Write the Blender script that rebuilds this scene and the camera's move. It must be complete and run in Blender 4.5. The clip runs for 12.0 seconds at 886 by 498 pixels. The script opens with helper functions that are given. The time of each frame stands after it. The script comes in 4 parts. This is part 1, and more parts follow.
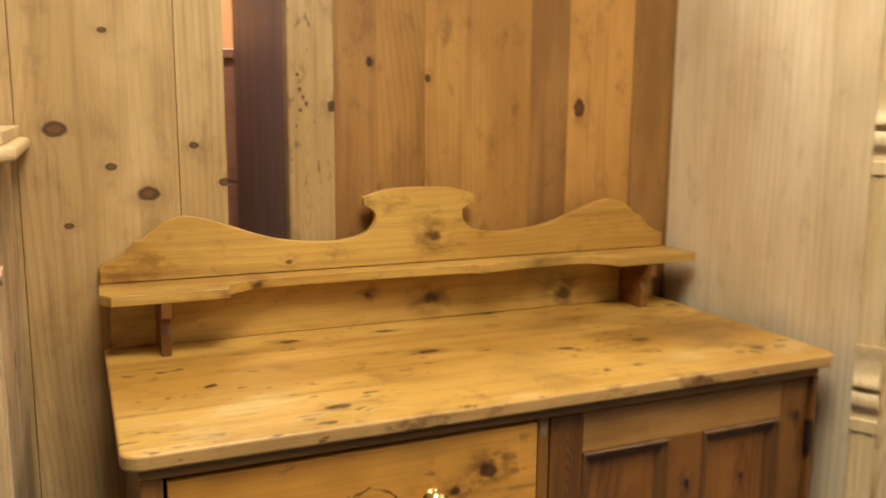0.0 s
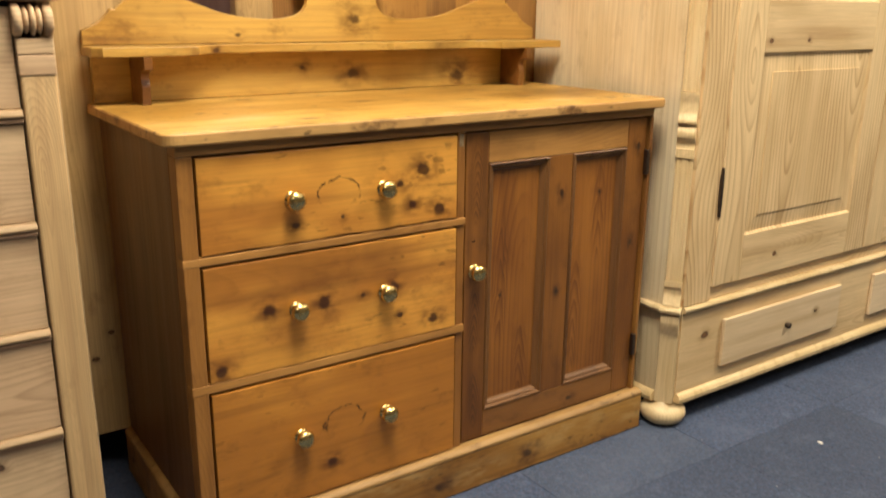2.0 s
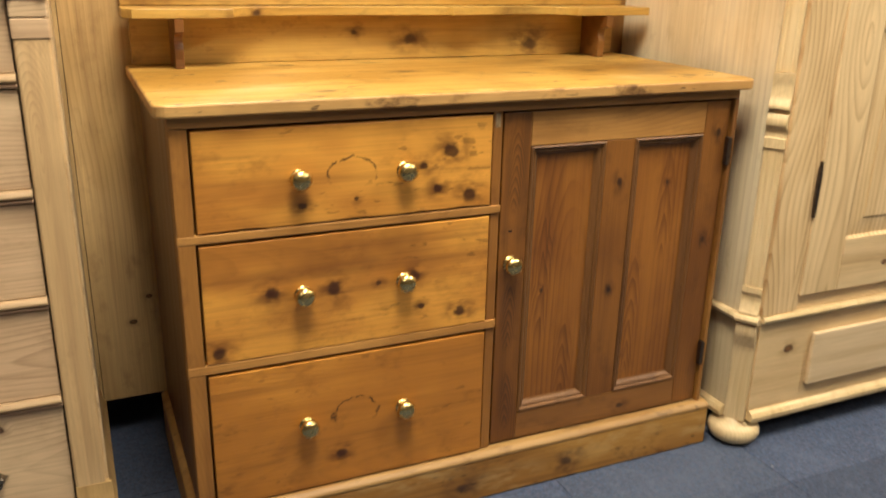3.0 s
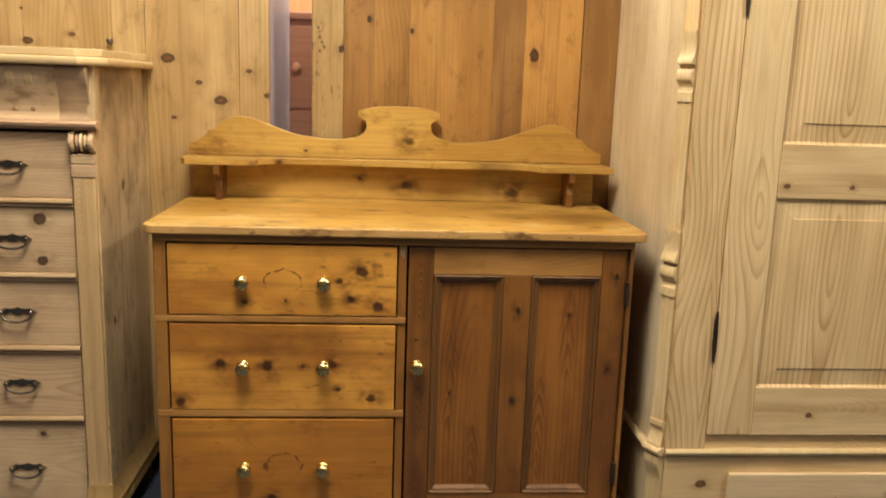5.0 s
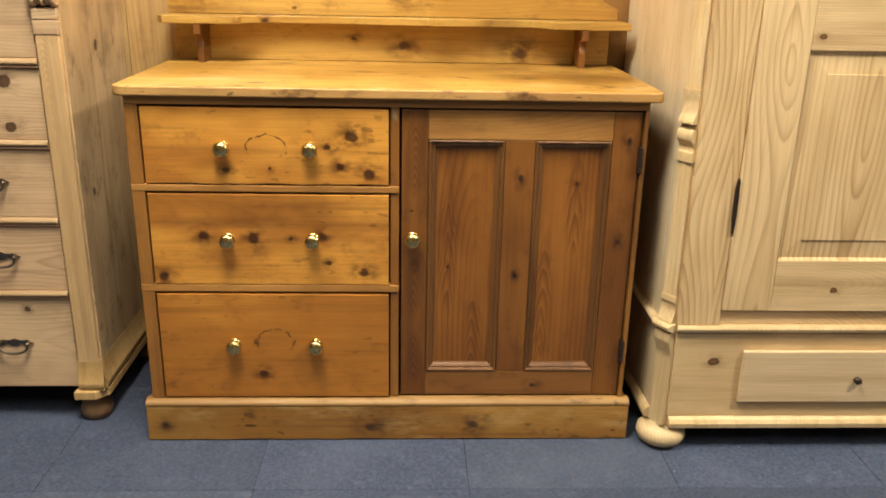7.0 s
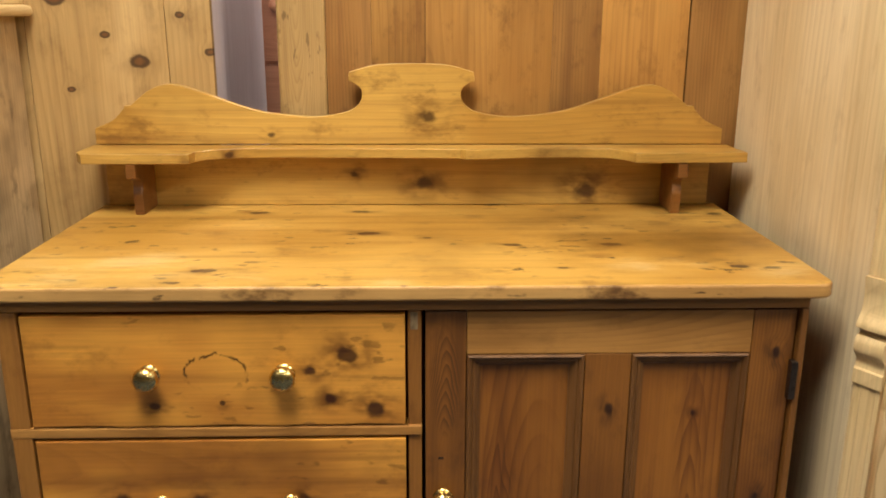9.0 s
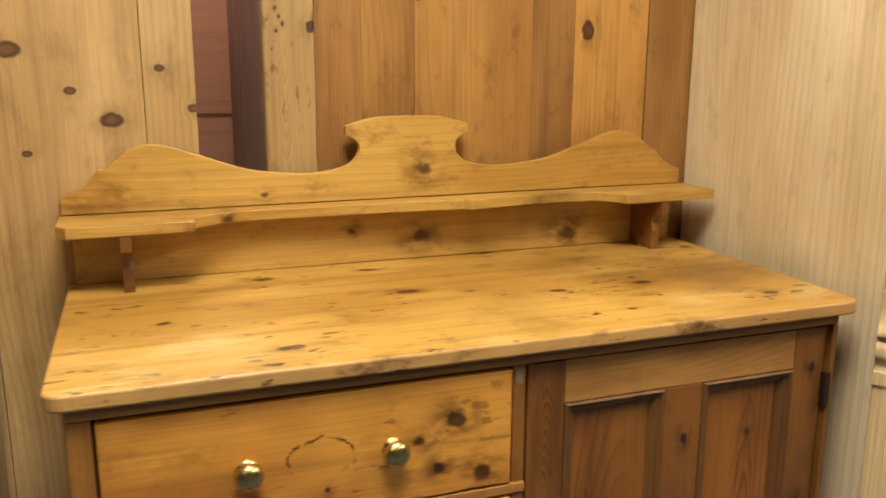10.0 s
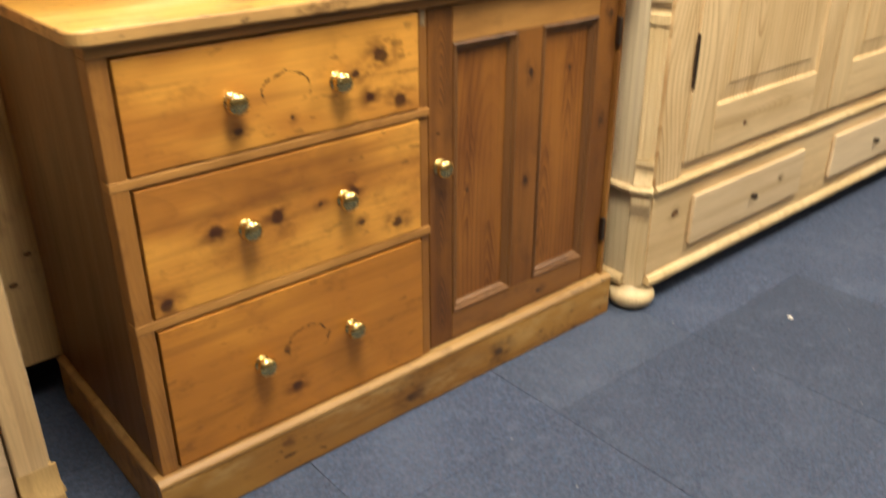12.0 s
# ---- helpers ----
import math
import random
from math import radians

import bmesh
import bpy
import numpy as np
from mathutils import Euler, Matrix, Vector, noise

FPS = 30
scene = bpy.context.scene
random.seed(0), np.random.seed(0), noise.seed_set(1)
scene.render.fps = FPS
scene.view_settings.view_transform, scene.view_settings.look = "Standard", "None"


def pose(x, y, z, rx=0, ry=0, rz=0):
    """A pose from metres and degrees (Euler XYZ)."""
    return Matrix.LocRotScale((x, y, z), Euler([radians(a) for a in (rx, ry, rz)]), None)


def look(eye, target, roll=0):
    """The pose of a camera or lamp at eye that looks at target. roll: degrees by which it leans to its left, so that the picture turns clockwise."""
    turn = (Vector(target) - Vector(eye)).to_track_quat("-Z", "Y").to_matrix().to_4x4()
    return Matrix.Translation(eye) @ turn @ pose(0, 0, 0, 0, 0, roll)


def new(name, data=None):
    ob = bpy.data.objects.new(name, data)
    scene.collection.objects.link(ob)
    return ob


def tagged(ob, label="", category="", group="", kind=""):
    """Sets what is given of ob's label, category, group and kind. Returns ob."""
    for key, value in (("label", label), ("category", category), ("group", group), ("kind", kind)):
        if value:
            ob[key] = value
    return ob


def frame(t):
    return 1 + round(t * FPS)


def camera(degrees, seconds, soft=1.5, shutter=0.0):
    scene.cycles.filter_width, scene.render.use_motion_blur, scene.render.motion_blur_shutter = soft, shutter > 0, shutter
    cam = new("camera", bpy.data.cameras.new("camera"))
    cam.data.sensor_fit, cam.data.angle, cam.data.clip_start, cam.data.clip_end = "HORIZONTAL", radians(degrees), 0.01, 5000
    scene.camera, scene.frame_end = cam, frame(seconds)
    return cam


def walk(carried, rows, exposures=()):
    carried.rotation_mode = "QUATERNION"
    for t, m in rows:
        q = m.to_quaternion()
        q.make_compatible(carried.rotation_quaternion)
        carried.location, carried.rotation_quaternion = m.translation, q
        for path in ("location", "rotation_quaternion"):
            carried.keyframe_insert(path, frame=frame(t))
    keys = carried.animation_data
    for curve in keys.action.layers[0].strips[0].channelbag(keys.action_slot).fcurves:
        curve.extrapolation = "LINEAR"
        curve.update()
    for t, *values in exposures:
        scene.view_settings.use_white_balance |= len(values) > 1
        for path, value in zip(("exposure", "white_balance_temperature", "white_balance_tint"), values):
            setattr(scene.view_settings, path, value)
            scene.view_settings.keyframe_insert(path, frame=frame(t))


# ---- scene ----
cam = camera(55.5, 12.0, soft=1.7, shutter=0.4)
PATH = [
    (0, (-0.053, -1.099, 1.33), (0.739, 0.71, 1.009), 0.4),
    (0.5, (-0.292, -1.166, 1.279), (0.778, 0.486, 0.923), -0.8),
    (1, (-0.384, -1.298, 1.213), (0.704, 0.332, 0.813), 0.1),
    (1.5, (-0.416, -1.394, 1.172), (0.682, 0.21, 0.702), -0.2),
    (2, (-0.429, -1.433, 1.104), (0.662, 0.15, 0.553), 0.6),
    (2.5, (-0.398, -1.466, 1.083), (0.582, 0.152, 0.434), 1.5),
    (3, (-0.140, -1.416, 1.126), (0.633, 0.309, 0.473), 1.3),
    (3.2, (0.001, -1.46, 1.148), (0.643, 0.324, 0.511), 0.3),
    (4.8, (0.522, -2.031, 1.223), (0.707, -0.086, 0.799), 1.9),
    (5, (0.549, -2.044, 1.248), (0.699, -0.087, 0.863), 1.9),
    (5.5, (0.569, -2.027, 1.264), (0.677, -0.06, 0.92), 1.6),
    (6, (0.606, -1.998, 1.206), (0.696, -0.054, 0.745), 1.6),
    (6.5, (0.639, -1.964, 1.183), (0.719, -0.07, 0.546), 1.3),
    (6.7, (0.638, -1.957, 1.167), (0.726, -0.068, 0.518), 1.3),
    (8.3, (0.601, -1.363, 1.244), (0.665, 0.537, 0.624), 0.4),
    (8.5, (0.629, -1.281, 1.259), (0.664, 0.628, 0.664), 0.2),
    (9, (0.615, -1.16, 1.272), (0.67, 0.765, 0.731), 0.2),
    (9.5, (0.415, -1.054, 1.275), (0.754, 0.853, 0.777), 0.1),
    (10, (0.108, -1.04, 1.285), (0.774, 0.793, 0.842), 0.2),
    (10.5, (-0.16, -1.146, 1.263), (0.739, 0.581, 0.804), 0.5),
    (11, (-0.362, -1.175, 1.197), (0.759, 0.399, 0.683), 1.2),
    (11.5, (-0.452, -1.212, 1.161), (0.725, 0.274, 0.524), 1.7),
    (12, (-0.375, -1.209, 1.127), (0.788, 0.162, 0.253), -0.2),
]
EXPOSURES = [(0, -0.58), (0.5, -0.59), (1, -0.53), (1.5, -0.17), (2, 0.02), (2.5, 0.20), (3, 0.08), (3.2, 0.08), (4.8, -0.26), (5, -0.34), (5.5, -0.47), (6, -0.37),
             (6.5, 0.08), (6.7, 0.12), (8.3, -0.04), (8.5, -0.09), (9, -0.34), (9.5, -0.31), (10, -0.38), (10.5, -0.40), (11, -0.35), (11.5, -0.01), (12, 0.26)]
walk(cam, [(t, look(eye, target, roll)) for t, eye, target, roll in PATH], EXPOSURES)

# ---------------------------------------------------------------- light
world = bpy.data.worlds.new("shop_air")
scene.world = world
world.use_nodes = True
world.node_tree.nodes["Background"].inputs[0].default_value = (0.9, 0.88, 0.85, 1)
world.node_tree.nodes["Background"].inputs[1].default_value = 0.02
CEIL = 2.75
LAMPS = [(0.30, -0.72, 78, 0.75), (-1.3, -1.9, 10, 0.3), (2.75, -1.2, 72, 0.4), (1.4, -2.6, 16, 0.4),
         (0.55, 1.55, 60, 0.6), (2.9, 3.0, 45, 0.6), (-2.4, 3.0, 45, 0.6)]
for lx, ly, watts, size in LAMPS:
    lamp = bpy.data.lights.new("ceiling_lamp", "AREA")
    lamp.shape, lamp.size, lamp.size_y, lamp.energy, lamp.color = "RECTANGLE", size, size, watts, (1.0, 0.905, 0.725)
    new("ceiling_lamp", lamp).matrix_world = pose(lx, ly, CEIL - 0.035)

# ---------------------------------------------------------------- materials
AX = {"x": 0, "y": 1, "z": 2}


def tree(name, rough=0.5, metal=0.0):
    m = bpy.data.materials.new(name)
    m.use_nodes = True
    nt = m.node_tree
    b = nt.nodes["Principled BSDF"]
    b.inputs["Roughness"].default_value, b.inputs["Metallic"].default_value = rough, metal

    def node(kind, **inputs):
        n = nt.nodes.new(kind)
        for k, v in inputs.items():
            socket = n.inputs[int(k[1:])] if k[0] == "i" and k[1:].isdigit() else n.inputs[k]
            if isinstance(v, bpy.types.NodeSocket):
                nt.links.new(v, socket)
            else:
                socket.default_value = v
        return n

    def mathn(op, a, c=0.0, d=0.0):
        n = node("ShaderNodeMath", i0=a, i1=c, i2=d)
        n.operation = op
        return n.outputs[0]

    def vec(op, a, c=(0, 0, 0)):
        n = node("ShaderNodeVectorMath", i0=a, i1=c)
        n.operation = op
        return n.outputs["Value" if op in ("LENGTH", "DISTANCE") else "Vector"]

    def span(v, a, c, lo=0.0, hi=1.0):
        n = node("ShaderNodeMapRange", i0=v, i1=a, i2=c, i3=lo, i4=hi)
        n.interpolation_type = "SMOOTHSTEP"
        return n.outputs[0]

    def mix(f, a, c, kind="MIX"):
        n = nt.nodes.new("ShaderNodeMix")
        n.data_type, n.blend_type = "RGBA", kind
        for s, v in ((n.inputs[0], f), (n.inputs[6], a), (n.inputs[7], c)):
            if isinstance(v, bpy.types.NodeSocket):
                nt.links.new(v, s)
            else:
                s.default_value = (*v, 1) if isinstance(v, tuple) else v
        return n.outputs[2]

    def noise_of(v, detail=2.0, r=0.5, scale=1.0, distortion=0.0):
        return node("ShaderNodeTexNoise", Vector=v, Scale=scale, Detail=detail, Roughness=r, Distortion=distortion).outputs[0]

    def bump(h, strength, dist):
        n = node("ShaderNodeBump", Strength=strength, Distance=dist, Height=h)
        nt.links.new(n.outputs[0], b.inputs["Normal"])

    def put(socket, v):
        nt.links.new(v, b.inputs[socket])

    return m, node, mathn, vec, span, mix, noise_of, bump, put


def wood(name, light, mid, dark, along, face, rough=0.5, ring=0.5, K=190.0, wide=5.0, knots=(), pale=(), loops=(), flames=(), squash=0.72, soft=0.0, scuffed=0.6, wild=0.0, grime_shade=0.0, stain=0.0, specks=0.0, tone=0.08, gloss=0.0, eye=0.0, streaky=0.42):
    """Pine: growth rings as contours of a drawn-out noise, fibres, blotches, stains, knots (two in-plane metres, radius) and flames (in-plane centre, half width, half length, rings)."""
    m, node, mathn, vec, span, mix, noise_of, bump, put = tree(name, rough)
    pos = node("ShaderNodeNewGeometry").outputs["Position"]
    rnd = node("ShaderNodeObjectInfo").outputs["Random"]
    shift = node("ShaderNodeCombineXYZ", i0=mathn("MULTIPLY", rnd, 7.3), i1=mathn("MULTIPLY", rnd, 13.7), i2=mathn("MULTIPLY", rnd, 5.9)).outputs[0]
    P = vec("ADD", pos, shift)
    k = AX[along]

    def drawn(across, lengthwise):
        s = [across] * 3
        s[k] = lengthwise
        return vec("MULTIPLY", P, tuple(s))

    plane = [a for a in "xyz" if a != face]

    def from_spot(u, v, stretch):
        c, s = [0, 0, 0], [1.0, 1.0, 1.0]
        c[AX[plane[0]]], c[AX[plane[1]]] = u, v
        s[AX[face]] = 0.0
        s[k] = stretch
        return vec("LENGTH", vec("MULTIPLY", vec("SUBTRACT", pos, tuple(c)), tuple(s)))

    # a flat-sawn board: distance from a pith line that wanders in and out of the board along its length
    across_axis = [a for a in (0, 1, 2) if a != k and a != AX[face]][0]
    u_across = mathn("PINGPONG", node("ShaderNodeSeparateXYZ", i0=P).outputs[across_axis], 0.62 / wide)
    depth = mathn("MULTIPLY", mathn("SUBTRACT", noise_of(drawn(0.9, 1.0), 1.0, 0.4), 0.5), 0.40)
    n = mathn("SQRT", mathn("ADD", mathn("MULTIPLY", u_across, u_across), mathn("MULTIPLY", depth, depth)))
    n = mathn("ADD", n, mathn("MULTIPLY", mathn("SUBTRACT", noise_of(drawn(15.0, 1.7), 2.0, 0.5), 0.5), 0.017))
    streak = noise_of(drawn(38.0, 1.3), 3.0, 0.55)
    rag = mathn("SUBTRACT", noise_of(vec("MULTIPLY", pos, (75, 75, 75)), 2.0), 0.5)
    smoke = span(noise_of(drawn(48.0, 24.0), 2.5, 0.5), 0.34, 0.66)
    core, halo, heart = None, None, None
    for u, v, r in knots:
        d = mathn("ADD", from_spot(u, v, squash), mathn("MULTIPLY", rag, r * (0.9 - 0.6 * eye)))
        g = span(d, r * (2.9 + 1.2 * soft), r * 0.5)
        n = mathn("ADD", n, mathn("MULTIPLY", g, 0.010))
        h = span(d, r * (1.0 + 0.3 * soft), r * (0.72 - 0.55 * soft))
        core = h if core is None else mathn("MAXIMUM", core, h)
        halo = g if halo is None else mathn("MAXIMUM", halo, g)
        e = span(d, r * 0.62, r * 0.25)
        heart = e if heart is None else mathn("MAXIMUM", heart, e)
    if wild:
        flat = [1.0, 1.0, 1.0]
        flat[k], flat[AX[face]] = 0.6, 0.02
        vo = node("ShaderNodeTexVoronoi", Vector=vec("MULTIPLY", P, tuple(flat)), Scale=wild, Randomness=1.0)
        pick = span(node("ShaderNodeSeparateColor", i0=vo.outputs["Color"]).outputs[0], 0.55, 0.75)
        d = mathn("ADD", mathn("DIVIDE", vo.outputs["Distance"], wild), mathn("MULTIPLY", rag, 0.008))
        h = mathn("MULTIPLY", span(d, 0.0075, 0.0045), pick)
        g = mathn("MULTIPLY", span(d, 0.030, 0.004), pick)
        n = mathn("ADD", n, mathn("MULTIPLY", g, 0.012))
        core = h if core is None else mathn("MAXIMUM", core, h)
        halo = g if halo is None else mathn("MAXIMUM", halo, g)
    saw = mathn("FRACT", mathn("MULTIPLY", n, min(K * 0.72, 300.0)))
    late = mathn("MULTIPLY", mathn("POWER", saw, 2.8), span(saw, 1.0, 0.88))
    late = mathn("MULTIPLY", late, span(noise_of(drawn(8.0, 0.9), 2.0), 0.38, 0.60, 0.2, 1.0))
    fine = noise_of(drawn(330.0, 7.0), 2.0, 0.6)
    blot = noise_of(drawn(4.5, 1.7), 3.0, 0.6)
    col = mix(span(blot, 0.40, 0.59), light, mid)
    col = mix(mathn("MULTIPLY", late, mathn("MULTIPLY", span(blot, 0.2, 0.65, 0.45, 1.0), ring)), col, dark)
    col = mix(mathn("MULTIPLY", span(streak, 0.48, 0.75), streaky), col, dark)
    if stain:
        st = noise_of(drawn(17.0, 10.0), 6.0, 0.7)
        col = mix(mathn("MULTIPLY", span(st, 0.52, 0.72), stain), col, tuple(c * 0.8 for c in dark))
    for u, v, hw, hl, count in flames:
        c, s = [0, 0, 0], [1.0 / hw] * 3
        c[AX[plane[0]]], c[AX[plane[1]]] = u, v
        s[AX[face]] = 0.0
        s[k] = 1.0 / hl
        q = vec("MULTIPLY", vec("SUBTRACT", pos, tuple(c)), tuple(s))
        sep = node("ShaderNodeSeparateXYZ", i0=q)
        lengthwise = sep.outputs[k]
        across = sep.outputs[[a for a in (0, 1, 2) if a != k and a != AX[face]][0]]
        bent = mathn("ADD", across, mathn("MULTIPLY", mathn("SUBTRACT", noise_of(drawn(26.0, 7.0), 2.0), 0.5), 0.9))
        ph = mathn("ADD", mathn("ADD", lengthwise, mathn("MULTIPLY", mathn("POWER", mathn("ABSOLUTE", bent), 1.5), 1.25)), mathn("MULTIPLY", n, 1.6))
        fl = mathn("FRACT", mathn("MULTIPLY", ph, count * 0.5))
        fl = mathn("MULTIPLY", mathn("POWER", fl, 1.5), span(fl, 1.0, 0.9))
        fade = mathn("MULTIPLY", span(vec("LENGTH", q), 1.05, 0.6), span(streak, 0.2, 0.6, 0.55, 1.0))
        col = mix(mathn("MULTIPLY", mathn("MULTIPLY", fl, fade), min(1.0, ring * 1.05)), col, dark)
    if halo is not None:
        col = mix(mathn("MULTIPLY", mathn("MULTIPLY", halo, smoke), (0.74 + 0.24 * soft) * (1.0 - 0.65 * eye)), col, tuple(c * 0.75 for c in dark))
        col = mix(mathn("MULTIPLY", core, 0.93 - 0.12 * soft), col, tuple(c * f + 0.002 for c, f in zip(dark, (0.24, 0.18, 0.14))))
    if heart is not None:
        col = mix(mathn("MULTIPLY", heart, mathn("MULTIPLY", smoke, 0.5)) if not eye else mathn("MULTIPLY", heart, eye), col, tuple(c * f for c, f in zip(dark, (0.85, 0.7, 0.6) if eye else (0.42, 0.3, 0.24))))
    for u, v, ru, rv in loops:
        c, s = [0, 0, 0], [0.0, 0.0, 0.0]
        c[AX[plane[0]]], c[AX[plane[1]]] = u, v
        s[AX[plane[0]]], s[AX[plane[1]]] = 1.0 / ru, 1.0 / rv
        q = mathn("ADD", vec("LENGTH", vec("MULTIPLY", vec("SUBTRACT", pos, tuple(c)), tuple(s))), mathn("MULTIPLY", rag, 0.5))
        band = span(mathn("ABSOLUTE", mathn("SUBTRACT", q, 1.0)), 0.075, 0.025)
        broken = mathn("MULTIPLY", span(noise_of(vec("MULTIPLY", pos, (46, 46, 46)), 3.0), 0.40, 0.52), span(node("ShaderNodeSeparateXYZ", i0=pos).outputs[2], v - 0.03, v + 0.004))
        col = mix(mathn("MULTIPLY", mathn("MULTIPLY", band, broken), 0.85), col, tuple(c * 0.2 for c in dark))
    if specks:
        sp = noise_of(drawn(70.0, 26.0), 2.0, 0.5)
        where = span(noise_of(vec("MULTIPLY", P, (6, 6, 6)), 1.0), 0.42, 0.58)
        col = mix(mathn("MULTIPLY", mathn("MULTIPLY", span(sp, 0.635, 0.70), where), specks), col, tuple(c * 0.25 for c in dark))
    # broad dark patches: dirt, and on the tall chest painted shade too
    if grime_shade:
        gr = noise_of(vec("MULTIPLY", P, (2.4, 2.4, 2.4)), 4.0, 0.62)
        col = mix(mathn("MULTIPLY", span(gr, 0.5, 0.75), grime_shade), col, tuple(c * 0.45 for c in dark))
    # pale spots: scuffs, and on the sideboard top a painted sheen as well
    for u, v, r in pale:
        d = from_spot(u, v, 0.55)
        scuff_and_sheen = span(noise_of(drawn(30.0, 9.0), 4.0, 0.65), 0.42, 0.62)
        col = mix(mathn("MULTIPLY", mathn("MULTIPLY", span(d, r, r * 0.2), scuff_and_sheen), scuffed), col, (0.72, 0.53, 0.24))
    lum = mathn("ADD", mathn("MULTIPLY_ADD", fine, 0.44, 0.78 - tone), mathn("MULTIPLY", rnd, tone * 2))
    col = mix(1.0, col, node("ShaderNodeCombineColor", i0=lum, i1=lum, i2=lum).outputs[0], "MULTIPLY")
    put("Base Color", col)
    put("Roughness", mathn("MULTIPLY_ADD", streak, 0.22, rough - 0.1))
    if gloss:
        m.node_tree.nodes["Principled BSDF"].inputs["Coat Weight"].default_value = gloss
        m.node_tree.nodes["Principled BSDF"].inputs["Coat Roughness"].default_value = 0.28
    h = mathn("ADD", mathn("MULTIPLY", late, 0.5), mathn("ADD", mathn("MULTIPLY", fine, 0.6), mathn("MULTIPLY", blot, 1.6)))
    bump(h, 0.28, 0.0014)
    return m


def metal(name, colour, rough, stain=0.3):
    m, node, mathn, vec, span, mix, noise_of, bump, put = tree(name, rough, 1.0)
    pos = node("ShaderNodeNewGeometry").outputs["Position"]
    t = noise_of(vec("MULTIPLY", pos, (120, 120, 120)), 3.0, 0.6)
    put("Base Color", mix(mathn("MULTIPLY", span(t, 0.45, 0.75), stain), colour, tuple(c * 0.4 for c in colour)))
    put("Roughness", mathn("MULTIPLY_ADD", t, 0.2, max(rough - 0.1, 0.02)))
    return m


def carpet(name, a, b, d):
    m, node, mathn, vec, span, mix, noise_of, bump, put = tree(name, 0.95)
    pos = node("ShaderNodeNewGeometry").outputs["Position"]
    rnd = node("ShaderNodeObjectInfo").outputs["Random"]
    pile = noise_of(vec("MULTIPLY", pos, (420, 420, 420)), 2.0, 0.7)
    clump = noise_of(vec("MULTIPLY", pos, (90, 90, 90)), 3.0, 0.6)
    worn = noise_of(vec("MULTIPLY", pos, (3, 3, 3)), 4.0, 0.6)
    col = mix(span(pile, 0.3, 0.7), d, a)
    col = mix(mathn("MULTIPLY", span(clump, 0.4, 0.7), 0.5), col, b)
    col = mix(mathn("MULTIPLY", span(worn, 0.45, 0.75), 0.4), col, b)
    fleck = node("ShaderNodeTexVoronoi", Vector=vec("MULTIPLY", pos, (1, 1, 0.2)), Scale=230.0)
    tint = node("ShaderNodeSeparateColor", i0=fleck.outputs["Color"])
    col = mix(mathn("MULTIPLY", span(tint.outputs[0], 0.55, 0.9), 0.3), col, (0.115, 0.105, 0.165))
    col = mix(mathn("MULTIPLY", span(tint.outputs[1], 0.6, 0.9), 0.4), col, (0.055, 0.105, 0.20))
    smear = noise_of(vec("MULTIPLY", pos, (14, 14, 14)), 4.0, 0.65)
    col = mix(mathn("MULTIPLY", span(smear, 0.52, 0.72), 0.3), col, tuple(c * 1.25 for c in b))
    lint = node("ShaderNodeTexVoronoi", Vector=vec("MULTIPLY", pos, (1, 1, 0.2)), Scale=14.0)
    pick = span(node("ShaderNodeSeparateColor", i0=lint.outputs["Color"]).outputs[2], 0.72, 0.74)
    col = mix(mathn("MULTIPLY", span(lint.outputs["Distance"], 0.035, 0.02), mathn("MULTIPLY", pick, 0.6)), col, (0.5, 0.48, 0.44))
    lum = mathn("MULTIPLY_ADD", rnd, 0.36, 0.80)
    col = mix(1.0, col, node("ShaderNodeCombineColor", i0=lum, i1=lum, i2=lum).outputs[0], "MULTIPLY")
    put("Base Color", col)
    bump(mathn("ADD", pile, clump), 0.6, 0.003)
    return m


def plain(name, colour, rough=0.8):
    m, node, mathn, vec, span, mix, noise_of, bump, put = tree(name, rough)
    pos = node("ShaderNodeNewGeometry").outputs["Position"]
    t = noise_of(vec("MULTIPLY", pos, (3, 3, 3)), 4.0, 0.6)
    f = noise_of(vec("MULTIPLY", pos, (140, 140, 140)), 2.0, 0.6)
    put("Base Color", mix(span(t, 0.3, 0.7), colour, tuple(c * 0.86 for c in colour)))
    bump(f, 0.15, 0.001)
    return m


# honey-coloured waxed pine of the sideboard
# first pale spot puts front-left sheen as well as wear into the colour
SB_TOP = wood("waxed_pine_top", (0.61, 0.365, 0.085), (0.46, 0.250, 0.046), (0.20, 0.082, 0.015), "x", "z", 0.40, 0.28, 130, 3.4, gloss=0.12, specks=1.0, grime_shade=0.6, stain=0.62,
              pale=[(0.14, 0.085, 0.12), (0.03, 0.02, 0.06), (1.19, 0.05, 0.06), (0.98, 0.08, 0.06), (0.55, 0.0, 0.04), (0.35, 0.02, 0.05)], squash=0.5, knots=[
    (0.303, 0.447, 0.011), (0.501, 0.452, 0.010), (0.525, 0.285, 0.011), (0.772, 0.204, 0.010), (0.936, 0.205, 0.009),
    (0.289, 0.064, 0.011), (1.109, 0.074, 0.009), (0.627, 0.252, 0.005), (0.835, 0.07, 0.005), (1.188, 0.424, 0.008)])
SB_EDGE = wood("worn_top_edge", (0.60, 0.345, 0.115), (0.46, 0.24, 0.07), (0.12, 0.045, 0.012), "x", "y", 0.5, 0.3, 130, 3.6, stain=0.9, specks=0.8, grime_shade=0.5)
